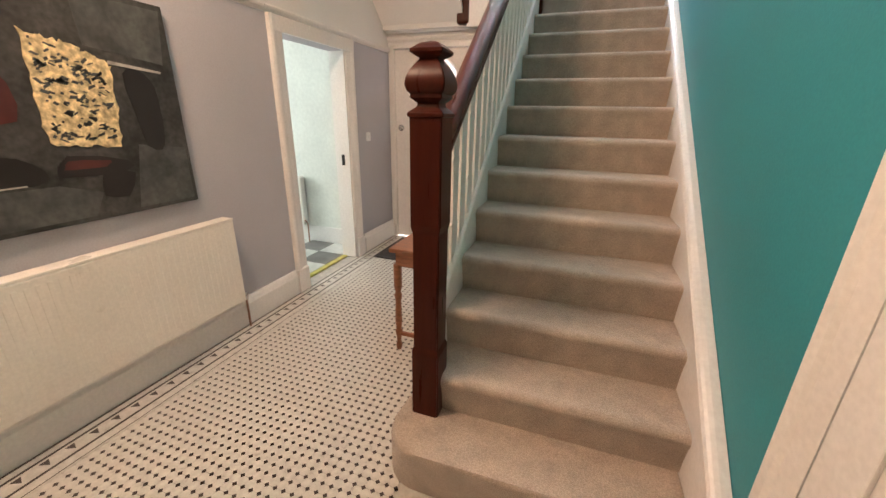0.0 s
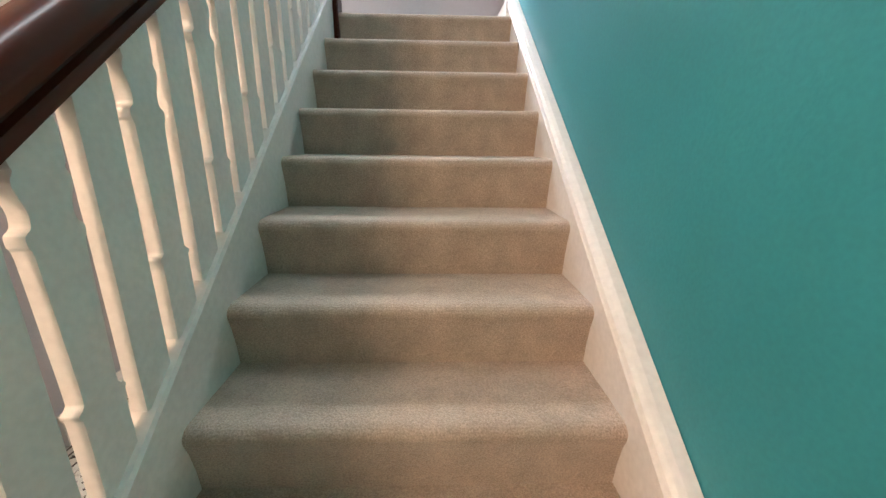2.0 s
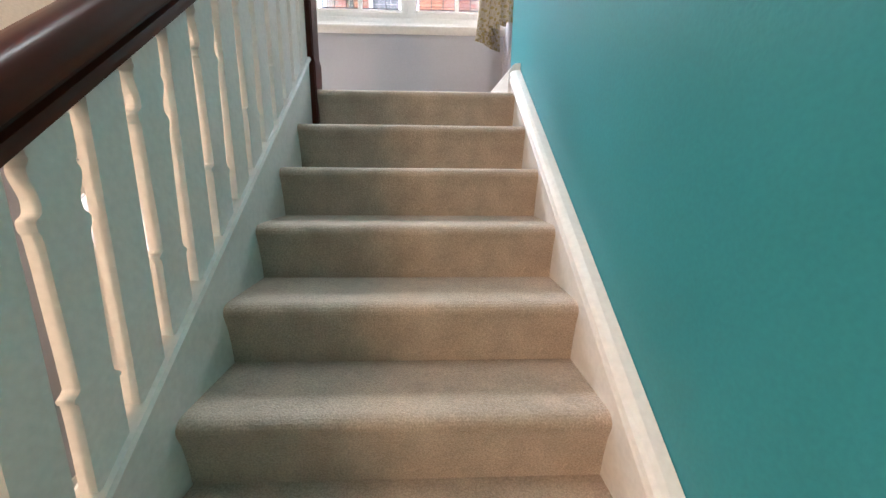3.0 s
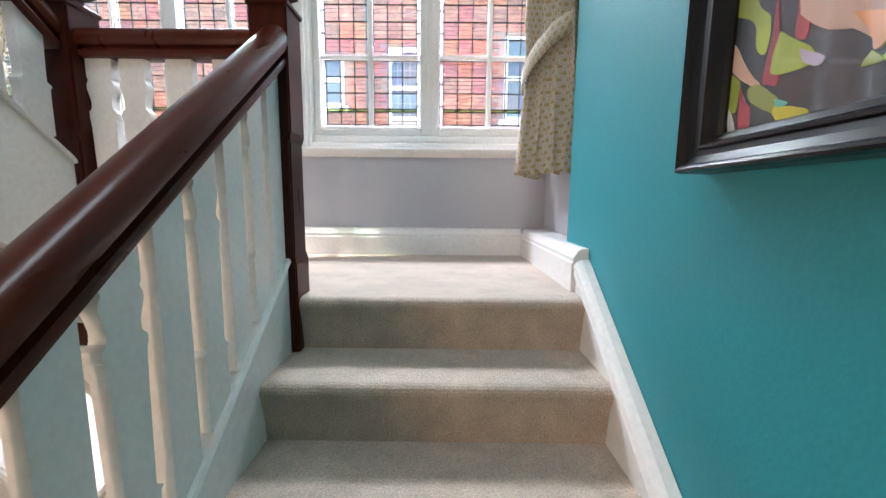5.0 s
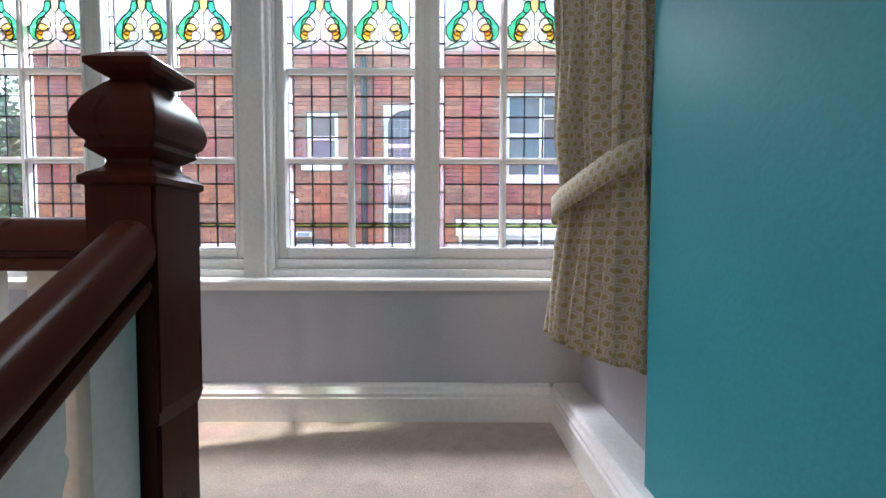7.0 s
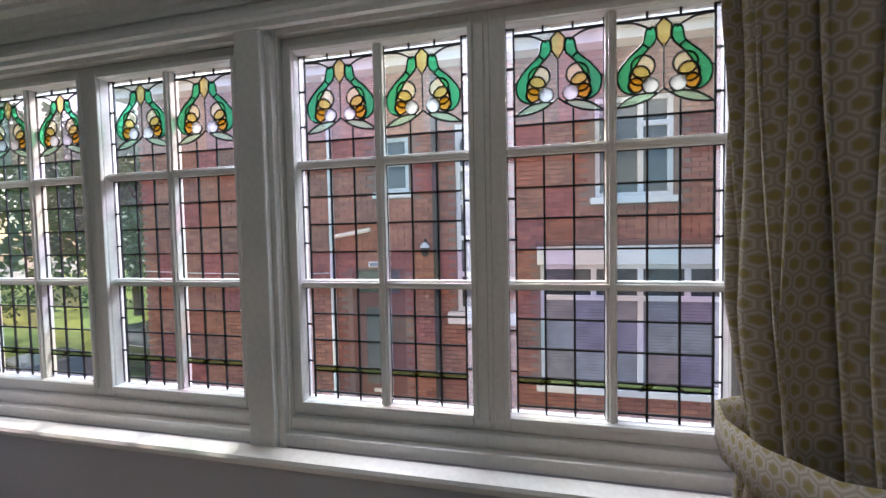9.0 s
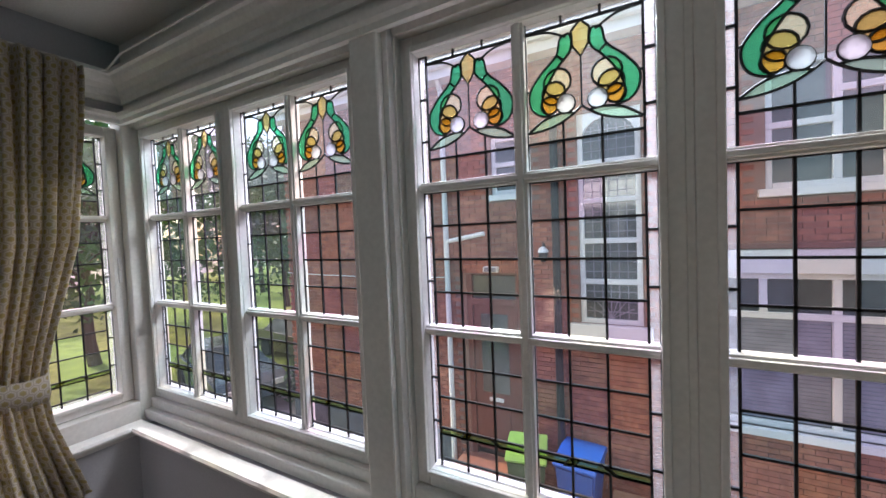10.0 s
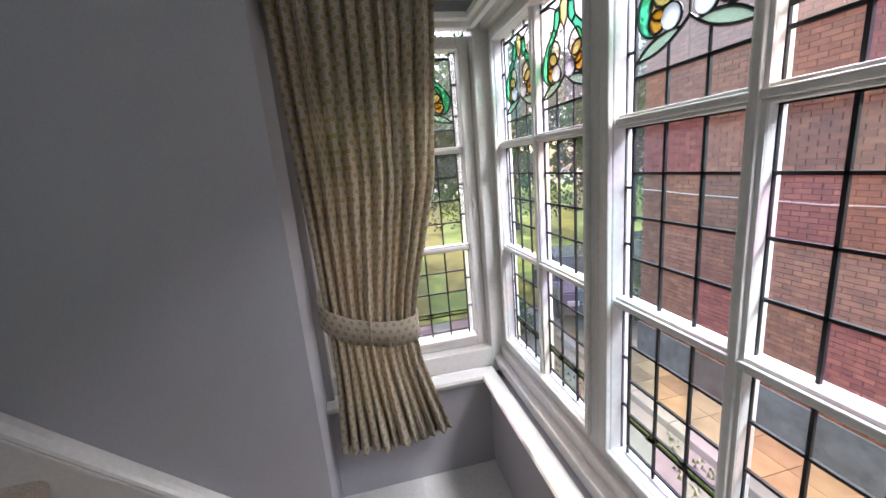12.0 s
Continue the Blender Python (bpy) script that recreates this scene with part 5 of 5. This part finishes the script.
part("soffit_board", bx(HX0 - 0.3, HX1 + 0.3, FY - 0.28, FY, EAVE - 0.2, EAVE - 0.18), UPVC, house)
part("gutter", tube([(HX0 - 0.3, FY - 0.37, EAVE - 0.03), (HX1 + 0.3, FY - 0.37, EAVE - 0.03)], 0.06), UPVC, house)


def hwin(x0, x1, z0, z1, cols, rows=(), sill=True, lintel=0.0):
    w = bmesh.new()
    y0, y1, f = FY + 0.05, FY + 0.12, 0.075
    for b in ((x0, x0 + f, z0, z1), (x1 - f, x1, z0, z1), (x0 + f, x1 - f, z0, z0 + f), (x0 + f, x1 - f, z1 - f, z1)):
        bx(b[0], b[1], y0, y1, b[2], b[3], 0.006, w, 1)
    for c in cols:
        bx(c - 0.04, c + 0.04, y0, y1, z0 + f, z1 - f, 0.006, w, 1)
    for a, b, r in rows:
        bx(a, b, y0 - 0.004, y1, r - 0.04, r + 0.04, 0.006, w, 1)
    win = part("window", w, UPVC, house, "white framed window")
    part("pane", bx(x0 + f, x1 - f, FY + 0.095, FY + 0.1, z0 + f, z1 - f), DARKGL, win)
    if sill:
        part("sill", bx(x0 - 0.08, x1 + 0.08, FY - 0.06, FY + 0.1, z0 - 0.10, z0, 0.01), UPVC, win)
    if lintel:
        part("lintel", bx(x0 - 0.05, x1 + 0.1, FY - 0.03, FY + 0.1, z1, z1 + lintel, 0.008), UPVC, win)
    return win


hwin(0.57, 1.70, 4.27, 5.82, (1.24,), ((0.57, 1.24, 5.05), (1.24, 1.70, 5.39)))
big = hwin(-0.28, 2.72, 1.24, 3.22, (1.24,), ((-0.28, 2.72, 2.68),), lintel=0.30)
for mx0, mx1 in ((0.51, 0.59), (1.87, 1.95)):
    part("top_mullion", bx(mx0, mx1, FY + 0.05, FY + 0.12, 2.72, 3.145, 0.006), UPVC, big)
for bx0, bx1 in ((-0.19, 1.19), (1.29, 2.63)):
    blind = bmesh.new()
    for k in range(26):
        z = 1.34 + 0.05 * k
        bx(bx0, bx1, FY + 0.088, FY + 0.091, z, z + 0.045, bm=blind)
    part("blind", blind, LACE, big, "grey lilac slatted blind behind the glass")
part("drip_mould", bx(-0.36, 2.85, FY - 0.06, FY + 0.01, 3.535, 3.60, 0.008), DOORP, house, "dark red brick drip course")
tw = hwin(-1.66, -0.80, 2.42, 5.60, (), tuple((-1.66, -0.80, z) for z in (3.06, 3.68, 4.29, 4.86)), sill=False)
part("sill", bx(-1.82, -0.68, FY - 0.08, FY + 0.1, 2.22, 2.42, 0.015), UPVC, tw)
arch = bmesh.new()
for sg in (-1, 1):
    q = [(-1.23 + sg * 0.43, 5.60), (-1.23 + sg * 0.43, 5.22)] + [(-1.23 + sg * 0.36 * math.cos(k * math.pi / 12), 5.22 + 0.30 * math.sin(k * math.pi / 12)) for k in range(7)] + [(-1.23, 5.60)]
    prism(q, "y", FY + 0.04, FY + 0.093, arch)
part("arched_head", arch, UPVC, tw, "white arched window head")
net = bmesh.new()
for k in range(1, 6):
    bx(-1.585 + 0.118 * k - 0.006, -1.585 + 0.118 * k + 0.006, FY + 0.088, FY + 0.094, 2.5, 5.4, bm=net)
for k in range(1, 20):
    if k % 4 == 0:
        continue
    z = 2.45 + 0.152 * k
    bx(-1.585, -0.875, FY + 0.088, FY + 0.094, z - 0.006, z + 0.006, bm=net)
for k in range(1, 8):
    t_ = k * math.pi / 8
    tube([(-1.23, FY + 0.086, 2.5), (-1.23 + 0.33 * math.cos(t_), FY + 0.086, 2.5 + 0.42 * math.sin(t_))], 0.008, net, 4)
part("leaded_net", net, LACE, tw, "pale leaded pattern in the stair window")
hwin(-3.06, -2.48, 4.50, 5.46, (), ((-3.06, -2.48, 5.0),))
hwin(4.0, 5.2, 4.2, 5.6, (4.6,))
dd = part("door", bx(-3.50, -2.70, FY + 0.06, FY + 0.11, 0.0, 2.60, 0.008), DOORP, house, "brown panelled back door")
part("door_pane", bx(-3.36, -2.86, FY + 0.05, FY + 0.062, 1.05, 2.45, 0.004), DARKGL, dd)
part("door_panel", bx(-3.36, -2.86, FY + 0.045, FY + 0.062, 0.2, 0.85, 0.01), DOORP, dd)
part("letter_plate", bx(-3.24, -2.98, FY + 0.04, FY + 0.052, 0.90, 0.97, 0.004), UPVC, dd)
part("door_frame", join(bx(-3.60, -3.50, FY + 0.02, FY + 0.12, -0.1, 3.15, 0.006), join(bx(-2.70, -2.60, FY + 0.02, FY + 0.12, -0.1, 3.15, 0.006), bx(-3.50, -2.70, FY + 0.02, FY + 0.12, 2.60, 2.72, 0.006))), DOORP, house, "brown door frame")
part("fanlight", bx(-3.50, -2.70, FY + 0.07, FY + 0.09, 2.72, 3.12), DARKGL, house, "dark glass fanlight over the door")
part("plinth", bx(HX0 - 0.02, -3.98, FY - 0.035, FY + 0.01, GZ, 0.20, 0.01), PLINTH, house, "blue-grey painted wall base")
part("telephone_wire", tube([(HX0, FY - 0.03, 3.12), (-7.0, FY - 0.03, 3.08), (-6.1, FY - 0.03, 3.07), (-5.0, FY - 0.03, 3.05), (-3.95, FY - 0.03, 3.09)], 0.008, seg=5), UPVC, house, "thin white wire clipped to the brick")
dlm = empty("door_light", "small white bulkhead light over the brown door", "wall lamp", at=(-3.1, FY - 0.04, 3.24))
part("housing", bx(-0.14, 0.14, -0.04, 0.04, -0.05, 0.05, 0.015), UPVC, dlm)
part("lens", bx(-0.11, 0.11, -0.055, -0.035, -0.035, 0.035, 0.01), LACE, dlm)
part("door_step", bx(-3.75, -2.5, FY - 0.42, FY + 0.1, GZ, -0.1, 0.02), BRICK, house, "red tiled door step")
part("downpipe", tube([(-3.93, FY - 0.07, GZ), (-3.93, FY - 0.07, 6.4), (-3.93, FY - 0.3, 6.7)], 0.05), UPVC, house, "white plastic downpipe")
part("waste_pipe", tube([(-3.93, FY - 0.07, 3.74), (-3.6, FY - 0.08, 3.79), (-3.2, FY - 0.05, 3.86)], 0.04), UPVC, house)
part("soil_pipe", tube([(-1.99, FY - 0.08, GZ), (-1.99, FY - 0.08, 6.4)], 0.06), LEAD, house, "black soil pipe")
wlmp = empty("wall_lantern", "dark lantern on the neighbour's brick wall", "wall lamp", at=(-2.17, FY - 0.02, 3.5))
part("bracket", tube([(0, 0, 0.1), (0, -0.14, 0.18), (0, -0.16, 0.1)], 0.015), LEAD, wlmp)
part("lantern_body", turned([(0.03, -0.12), (0.06, -0.08), (0.075, 0.03)], 10, at=(0, -0.16, 0)), LEAD, wlmp)
part("lantern_cap", turned([(0.085, 0.03), (0.07, 0.08), (0.02, 0.12)], 10, at=(0, -0.16, 0)), UPVC, wlmp, "white cap of the lantern")


# wheelie bins
def bin_(x, y, rot, low, lidm, label):
    b = empty("wheelie_bin", label, "bin", "wheelie bins", at=(x, y, GZ + 0.02))
    b.rotation_euler = (0, 0, radians(rot))
    body = bmesh.new()
    r0 = [body.verts.new(p) for p in ((-0.22, -0.26, 0.06), (0.22, -0.26, 0.06), (0.22, 0.24, 0.06), (-0.22, 0.24, 0.06))]
    r1 = [body.verts.new(p) for p in ((-0.28, -0.34, 0.97), (0.28, -0.34, 0.97), (0.28, 0.36, 0.97), (-0.28, 0.36, 0.97))]
    body.faces.new(r0[::-1])
    body.faces.new(r1)
    for i in range(4):
        body.faces.new((r0[i], r0[(i + 1) % 4], r1[(i + 1) % 4], r1[i]))
    bmesh.ops.bevel(body, geom=body.edges[:], offset=0.03, segments=2, affect="EDGES")
    part("body", body, low, b)
    lid = prism([(-0.36, 0.97), (-0.38, 1.0), (-0.3, 1.05), (0.1, 1.08), (0.36, 1.07), (0.40, 0.98)], "x", -0.30, 0.30)
    bmesh.ops.bevel(lid, geom=lid.edges[:], offset=0.012, segments=2, affect="EDGES")
    part("lid", lid, lidm, b)
    part("handle", tube([(-0.25, 0.40, 1.0), (-0.25, 0.44, 1.0), (0.25, 0.44, 1.0), (0.25, 0.40, 1.0)], 0.015), low, b)
    for s in (-1, 1):
        part("wheel", turned([(0.1, -0.03), (0.1, 0.03)], 14), RUBBER, b).matrix_local = Matrix.Translation((s * 0.22, 0.27, 0.10)) @ Matrix.Rotation(radians(90), 4, "Y")


bin_(-2.42, 8.68, 12, DGREEN, GREENP, "dark green wheelie bin with a lime lid")
bin_(-1.66, 8.80, -6, BLUEP, BLUEP, "blue wheelie bin by the neighbour's wall")
cb = empty("cardboard_box", "flattened brown cardboard box beside the bins", "box", at=(-0.95, 8.75, GZ + 0.02))
part("carton", bx(-0.28, 0.28, -0.2, 0.2, 0, 0.55, 0.01), mat("cardboard", (0.45, 0.30, 0.17), 0.85, var=0.12, scale=5), cb)
part("flap", bx(-0.28, 0.28, -0.38, -0.2, 0.53, 0.54, 0.002), mat("cardboard_flap", (0.48, 0.33, 0.19), 0.85, var=0.12, scale=5), cb)


# parked cars
def car(x, y, rot, paint, label):
    c = empty("car", label, "car", "parked cars", at=(x, y, GZ))
    c.rotation_euler = (0, 0, radians(rot))
    side = [(-2.1, 0.35), (-2.15, 0.7), (-1.95, 0.92), (-1.1, 0.98), (1.5, 1.0), (2.1, 0.92), (2.15, 0.5), (2.1, 0.32), (1.75, 0.3), (1.6, 0.55), (1.35, 0.62), (1.1, 0.55), (0.95, 0.3), (-0.95, 0.3), (-1.1, 0.55), (-1.35, 0.62), (-1.6, 0.55), (-1.75, 0.3)]
    b = prism([(p, q) for p, q in side], "x", -0.86, 0.86)
    bmesh.ops.bevel(b, geom=b.edges[:], offset=0.04, segments=2, affect="EDGES")
    part("body", b, paint, c)
    cab = bmesh.new()
    lo = [cab.verts.new(p) for p in ((-0.80, -1.15, 0.96), (0.80, -1.15, 0.96), (0.80, 1.65, 0.96), (-0.80, 1.65, 0.96))]
    hi = [cab.verts.new(p) for p in ((-0.62, -0.45, 1.46), (0.62, -0.45, 1.46), (0.62, 1.1, 1.46), (-0.62, 1.1, 1.46))]
    cab.faces.new(hi)
    for i in range(4):
        cab.faces.new((lo[i], lo[(i + 1) % 4], hi[(i + 1) % 4], hi[i]))
    bmesh.ops.bevel(cab, geom=cab.edges[:], offset=0.05, segments=2, affect="EDGES")
    part("windows", cab, DARKGL, c, "dark car windows")
    part("roof", bx(-0.60, 0.60, -0.40, 1.05, 1.45, 1.50, 0.02), paint, c)
    for s in (-1, 1):
        for y_ in (-1.35, 1.35):
            w = part("wheel", turned([(0.20, -0.10), (0.31, -0.10), (0.33, 0), (0.31, 0.10), (0.20, 0.10)], 20), RUBBER, c)
            w.matrix_local = Matrix.Translation((s * 0.80, y_, 0.33)) @ Matrix.Rotation(radians(90), 4, "Y")
            part("rim", turned([(0.19, -0.09), (0.19, 0.105), (0.05, 0.08)], 14), CHROME, w)
        part("headlight", bx(s * 0.6 - 0.15, s * 0.6 + 0.15, -2.16, -2.08, 0.62, 0.76, 0.02), UPVC, c)


car(-11.6, 9.6, 75, CARP, "silver blue hatchback parked on the drive")
car(-12.2, 13.0, 80, CARD, "dark saloon car parked beyond the drive")

rh = random.Random(3)


def leafset(bm, centre, rad, count, r, size, flat=1.0):
    for _ in range(count):
        d = Vector((r.gauss(0, 1), r.gauss(0, 1), r.gauss(0, 1))).normalized() * rad * (r.random() ** 0.4)
        p = Vector(centre) + Vector((d.x, d.y, d.z * flat))
        a = Vector((r.uniform(-1, 1), r.uniform(-1, 1), r.uniform(-1, 1))).normalized()
        q = a.orthogonal().normalized()
        s = size * r.uniform(0.6, 1.3)
        v = [bm.verts.new(p + a * s), bm.verts.new(p + q * s * 0.5), bm.verts.new(p - a * s), bm.verts.new(p - q * s * 0.5)]
        bm.faces.new(v)


def tree(x, y, h, spread, seed, leafm, label):
    r = random.Random(seed)
    t = empty("tree", label, "tree", "garden trees", at=(x, y, GZ))
    tr_, cr_ = bmesh.new(), bmesh.new()
    th = h * 0.45
    pts_ = [(0.1 * math.sin(k), 0.1 * math.cos(2 * k), th * k / 5) for k in range(6)]
    for i in range(5):
        a, b = pts_[i], pts_[i + 1]
        r0, r1 = 0.22 * (1 - 0.12 * i), 0.22 * (1 - 0.12 * (i + 1))
        ra = [tr_.verts.new((a[0] + r0 * math.cos(k * math.pi / 4), a[1] + r0 * math.sin(k * math.pi / 4), a[2])) for k in range(8)]
        rb = [tr_.verts.new((b[0] + r1 * math.cos(k * math.pi / 4), b[1] + r1 * math.sin(k * math.pi / 4), b[2])) for k in range(8)]
        for k in range(8):
            tr_.faces.new((ra[k], ra[(k + 1) % 8], rb[(k + 1) % 8], rb[k]))
    for _ in range(12):
        ang, out_ = r.uniform(0, 6.28), spread * r.uniform(0.4, 0.95)
        zt_ = h * r.uniform(0.35, 0.95)
        end = Vector((math.cos(ang) * out_, math.sin(ang) * out_, zt_))
        st = Vector((0, 0, th * r.uniform(0.5, 1.0)))
        tube([st, st.lerp(end, 0.5) + Vector((0, 0, 0.3)), end], 0.05, tr_, 5)
        leafset(cr_, end, spread * r.uniform(0.35, 0.6), 260, r, 0.16, 0.8)
    leafset(cr_, (0, 0, h * 0.75), spread * 0.8, 500, r, 0.17)
    part("trunk", tr_, BARK, t)
    part("crown", cr_, leafm, t, "leafy crown with gaps")


for i, (x, y, h, sp) in enumerate([(-15.5, 16, 9, 3.4), (-19, 9, 10, 3.8), (-16.5, 5.2, 8, 3.0), (-22, 20, 11, 4.2), (-14.5, 22, 9, 3.5), (-26, 3, 11, 4.5), (-24, 13, 12, 4.5), (-13.0, -1.5, 7, 2.6), (-30, 24, 13, 5), (-18, -6, 9, 3.6), (-10.8, 26, 10, 4)]):
    tree(x, y, h, sp, i + 1, LEAF if i % 2 else LEAF2, "broad leafy green tree beyond the lawn")
hedge = bmesh.new()
for k in range(60):
    leafset(hedge, (-27 + rh.uniform(-0.6, 0.6), -25 + k * 1.2, 0.9), 1.1, 70, rh, 0.17, 1.3)
tagged(obj("hedge", hedge, LEAF, "clipped green hedge along the far lawn", "hedge"), kind="stuff")
wood = bmesh.new()
for k in range(80):
    leafset(wood, (-48 + rh.uniform(-4, 4), -40 + k * 1.7, rh.uniform(1, 14)), 4.5, 190, rh, 0.6)
tagged(obj("far_woodland", wood, LEAF2, "far belt of green trees", "woodland"), kind="stuff")
shrubs = [(-9.3, 10.2, 0.6), (-9.0, 11.4, 0.8), (-10.0, 7.0, 0.5), (-7.2, 4.4, 0.7), (-6.2, 2.9, 0.6)]
for i, (x, y, s) in enumerate(shrubs):
    sb = bmesh.new()
    leafset(sb, (0, 0, s * 0.8), s, 420, random.Random(40 + i), 0.08, 0.9)
    e = empty("shrub", "rounded green garden shrub", "shrub", "garden shrubs", at=(x, y, GZ))
    part("foliage", sb, LEAF if i % 2 else LEAF2, e)
    part("stem", tube([(0, 0, 0), (0.02, 0, s * 0.8)], 0.03), BARK, e)

# ---- small pieces last: hall mosaic and bricks ----
T = 0.041
octm = [(T * 0.5 * a * 0.965, T * 0.5 * b * 0.965) for a, b in ((-0.5, -1), (0.5, -1), (1, -0.5), (1, 0.5), (0.5, 1), (-0.5, 1), (-1, 0.5), (-1, -0.5))]
ob_ = prism(octm, "z", -0.006, 0.0)
om = bpy.data.meshes.new("floor_tile")
bmesh.ops.recalc_face_normals(ob_, faces=ob_.faces)
ob_.to_mesh(om)
ob_.free()
om.materials.append(TILE_W)
floor = bpy.data.objects["floor"]
FX0, FX1 = -2.40, -1.07
field, dots = bmesh.new(), bmesh.new()
ny = int(5.6 / T)
nx = int((FX1 - FX0) / T)
count = 0
for j in range(ny):
    for i in range(nx):
        x, y = FX0 + T * (i + 0.5), -2.6 + T * (j + 0.5)
        if 0.0 < y < 2.2 and x < -1.25 and count < 300 and (x < -1.7):
            shared("floor_tile", om, floor, pose(x, y, 0))
            count += 1
        else:
            prism([(x + a, y + b) for a, b in octm], "z", -0.006, 0.0, field)
        dx, dy, r = x + T / 2, y + T / 2, T * 0.265
        prism([(dx - r, dy), (dx, dy - r), (dx + r, dy), (dx, dy + r)], "z", -0.006, 0.0005, dots)
# plain floor tiles to the right of the mosaic's edge, up to the foot of the stair
for j in range(int(2.58 / T)):
    for i in range(int(1.02 / T)):
        x, y = FX1 + T * (i + 0.5), -2.6 + T * (j + 0.5)
        if y < -0.02 and x < XR - 0.03:
            prism([(x + a, y + b) for a, b in octm], "z", -0.006, 0.0, field)
            dx, dy, r = x + T / 2, y + T / 2, T * 0.265
            prism([(dx - r, dy), (dx, dy - r), (dx + r, dy), (dx, dy + r)], "z", -0.006, 0.0005, dots)
tagged(part("floor_tiles_field", field, TILE_WJ, floor), kind="stuff")
tagged(part("floor_dots", dots, TILE_K, floor, "small dark mosaic dots"), kind="stuff")
for x0_, w in ((-2.60, 0.012), (-2.555, 0.010), (-2.47, 0.010), (-2.415, 0.004)):
    part("border_strip", bx(x0_, x0_ + w, -2.6, 3.0, -0.006, 0.0006), TILE_K, floor, "thin dark border line")
part("border_tile", bx(-2.588, -2.557, -2.6, 3.0, -0.006, 0.0), TILE_WJ, floor)
part("border_tile", bx(-2.543, -2.472, -2.6, 3.0, -0.006, 0.0), TILE_WJ, floor)
part("border_tile", bx(-2.458, -2.402, -2.6, 3.0, -0.006, 0.0), TILE_WJ, floor)
tri = bmesh.new()
for k in range(62):
    y = -2.6 + 0.09 * k
    prism([(-2.53, y), (-2.49, y + 0.02), (-2.53, y + 0.035)], "z", -0.006, 0.0007, tri)
tagged(part("border_triangles", tri, TILE_K, floor, "dark triangles in the tiled border"), kind="stuff")

# bricks of the neighbour's wall
BL, BH, J = 0.215, 0.065, 0.010
brick = bx(0, BL, -0.012, 0.02, 0, BH, 0.003, seg=1)
bme = bpy.data.meshes.new("brick")
brick.to_mesh(bme)
brick.free()
bme.materials.append(BRICK)
hw = bpy.data.objects["neighbour_house"]
wallpart = [o for o in hw.children if o.name.startswith("wall")][0]
verts, faces = [], []
nb = 0
row = 0
z = GZ
while z < EAVE - 0.2:
    x = HX0 + (0.1125 if row % 2 else 0)
    while x < HX1 - 0.1:
        lo_, hi_ = x, min(x + BL, HX1)
        if not any(o[0] - 0.02 < hi_ and lo_ < o[1] + 0.02 and o[2] - 0.08 < z + BH and z < o[3] + (0.32 if o[1] > 2 and o[0] < 0 else 0.02) for o in OPEN):
            if -2.55 < x < -1.8 and 1.2 < z < 4.6 and nb < 300:
                shared("brick", bme, wallpart, pose(x, FY, z))
                nb += 1
            else:
                n0 = len(verts)
                o = random.uniform(-0.003, 0.003)
                y0 = FY - 0.012 + o
                verts += [(lo_, y0, z), (hi_, y0, z), (hi_, y0, z + BH), (lo_, y0, z + BH), (lo_, FY + 0.02, z), (hi_, FY + 0.02, z), (hi_, FY + 0.02, z + BH), (lo_, FY + 0.02, z + BH)]
                faces += [tuple(n0 + k for k in f) for f in ((0, 1, 2, 3), (3, 2, 6, 7), (0, 4, 5, 1), (0, 3, 7, 4), (1, 5, 6, 2))]
        x += BL + J
    z += BH + J
    row += 1
fm = bpy.data.meshes.new("brick_field")
fm.from_pydata(verts, [], faces)
fm.materials.append(BRICKJ)
bf = new("brick_field", fm)
bf.parent = hw
tagged(bf, kind="stuff")
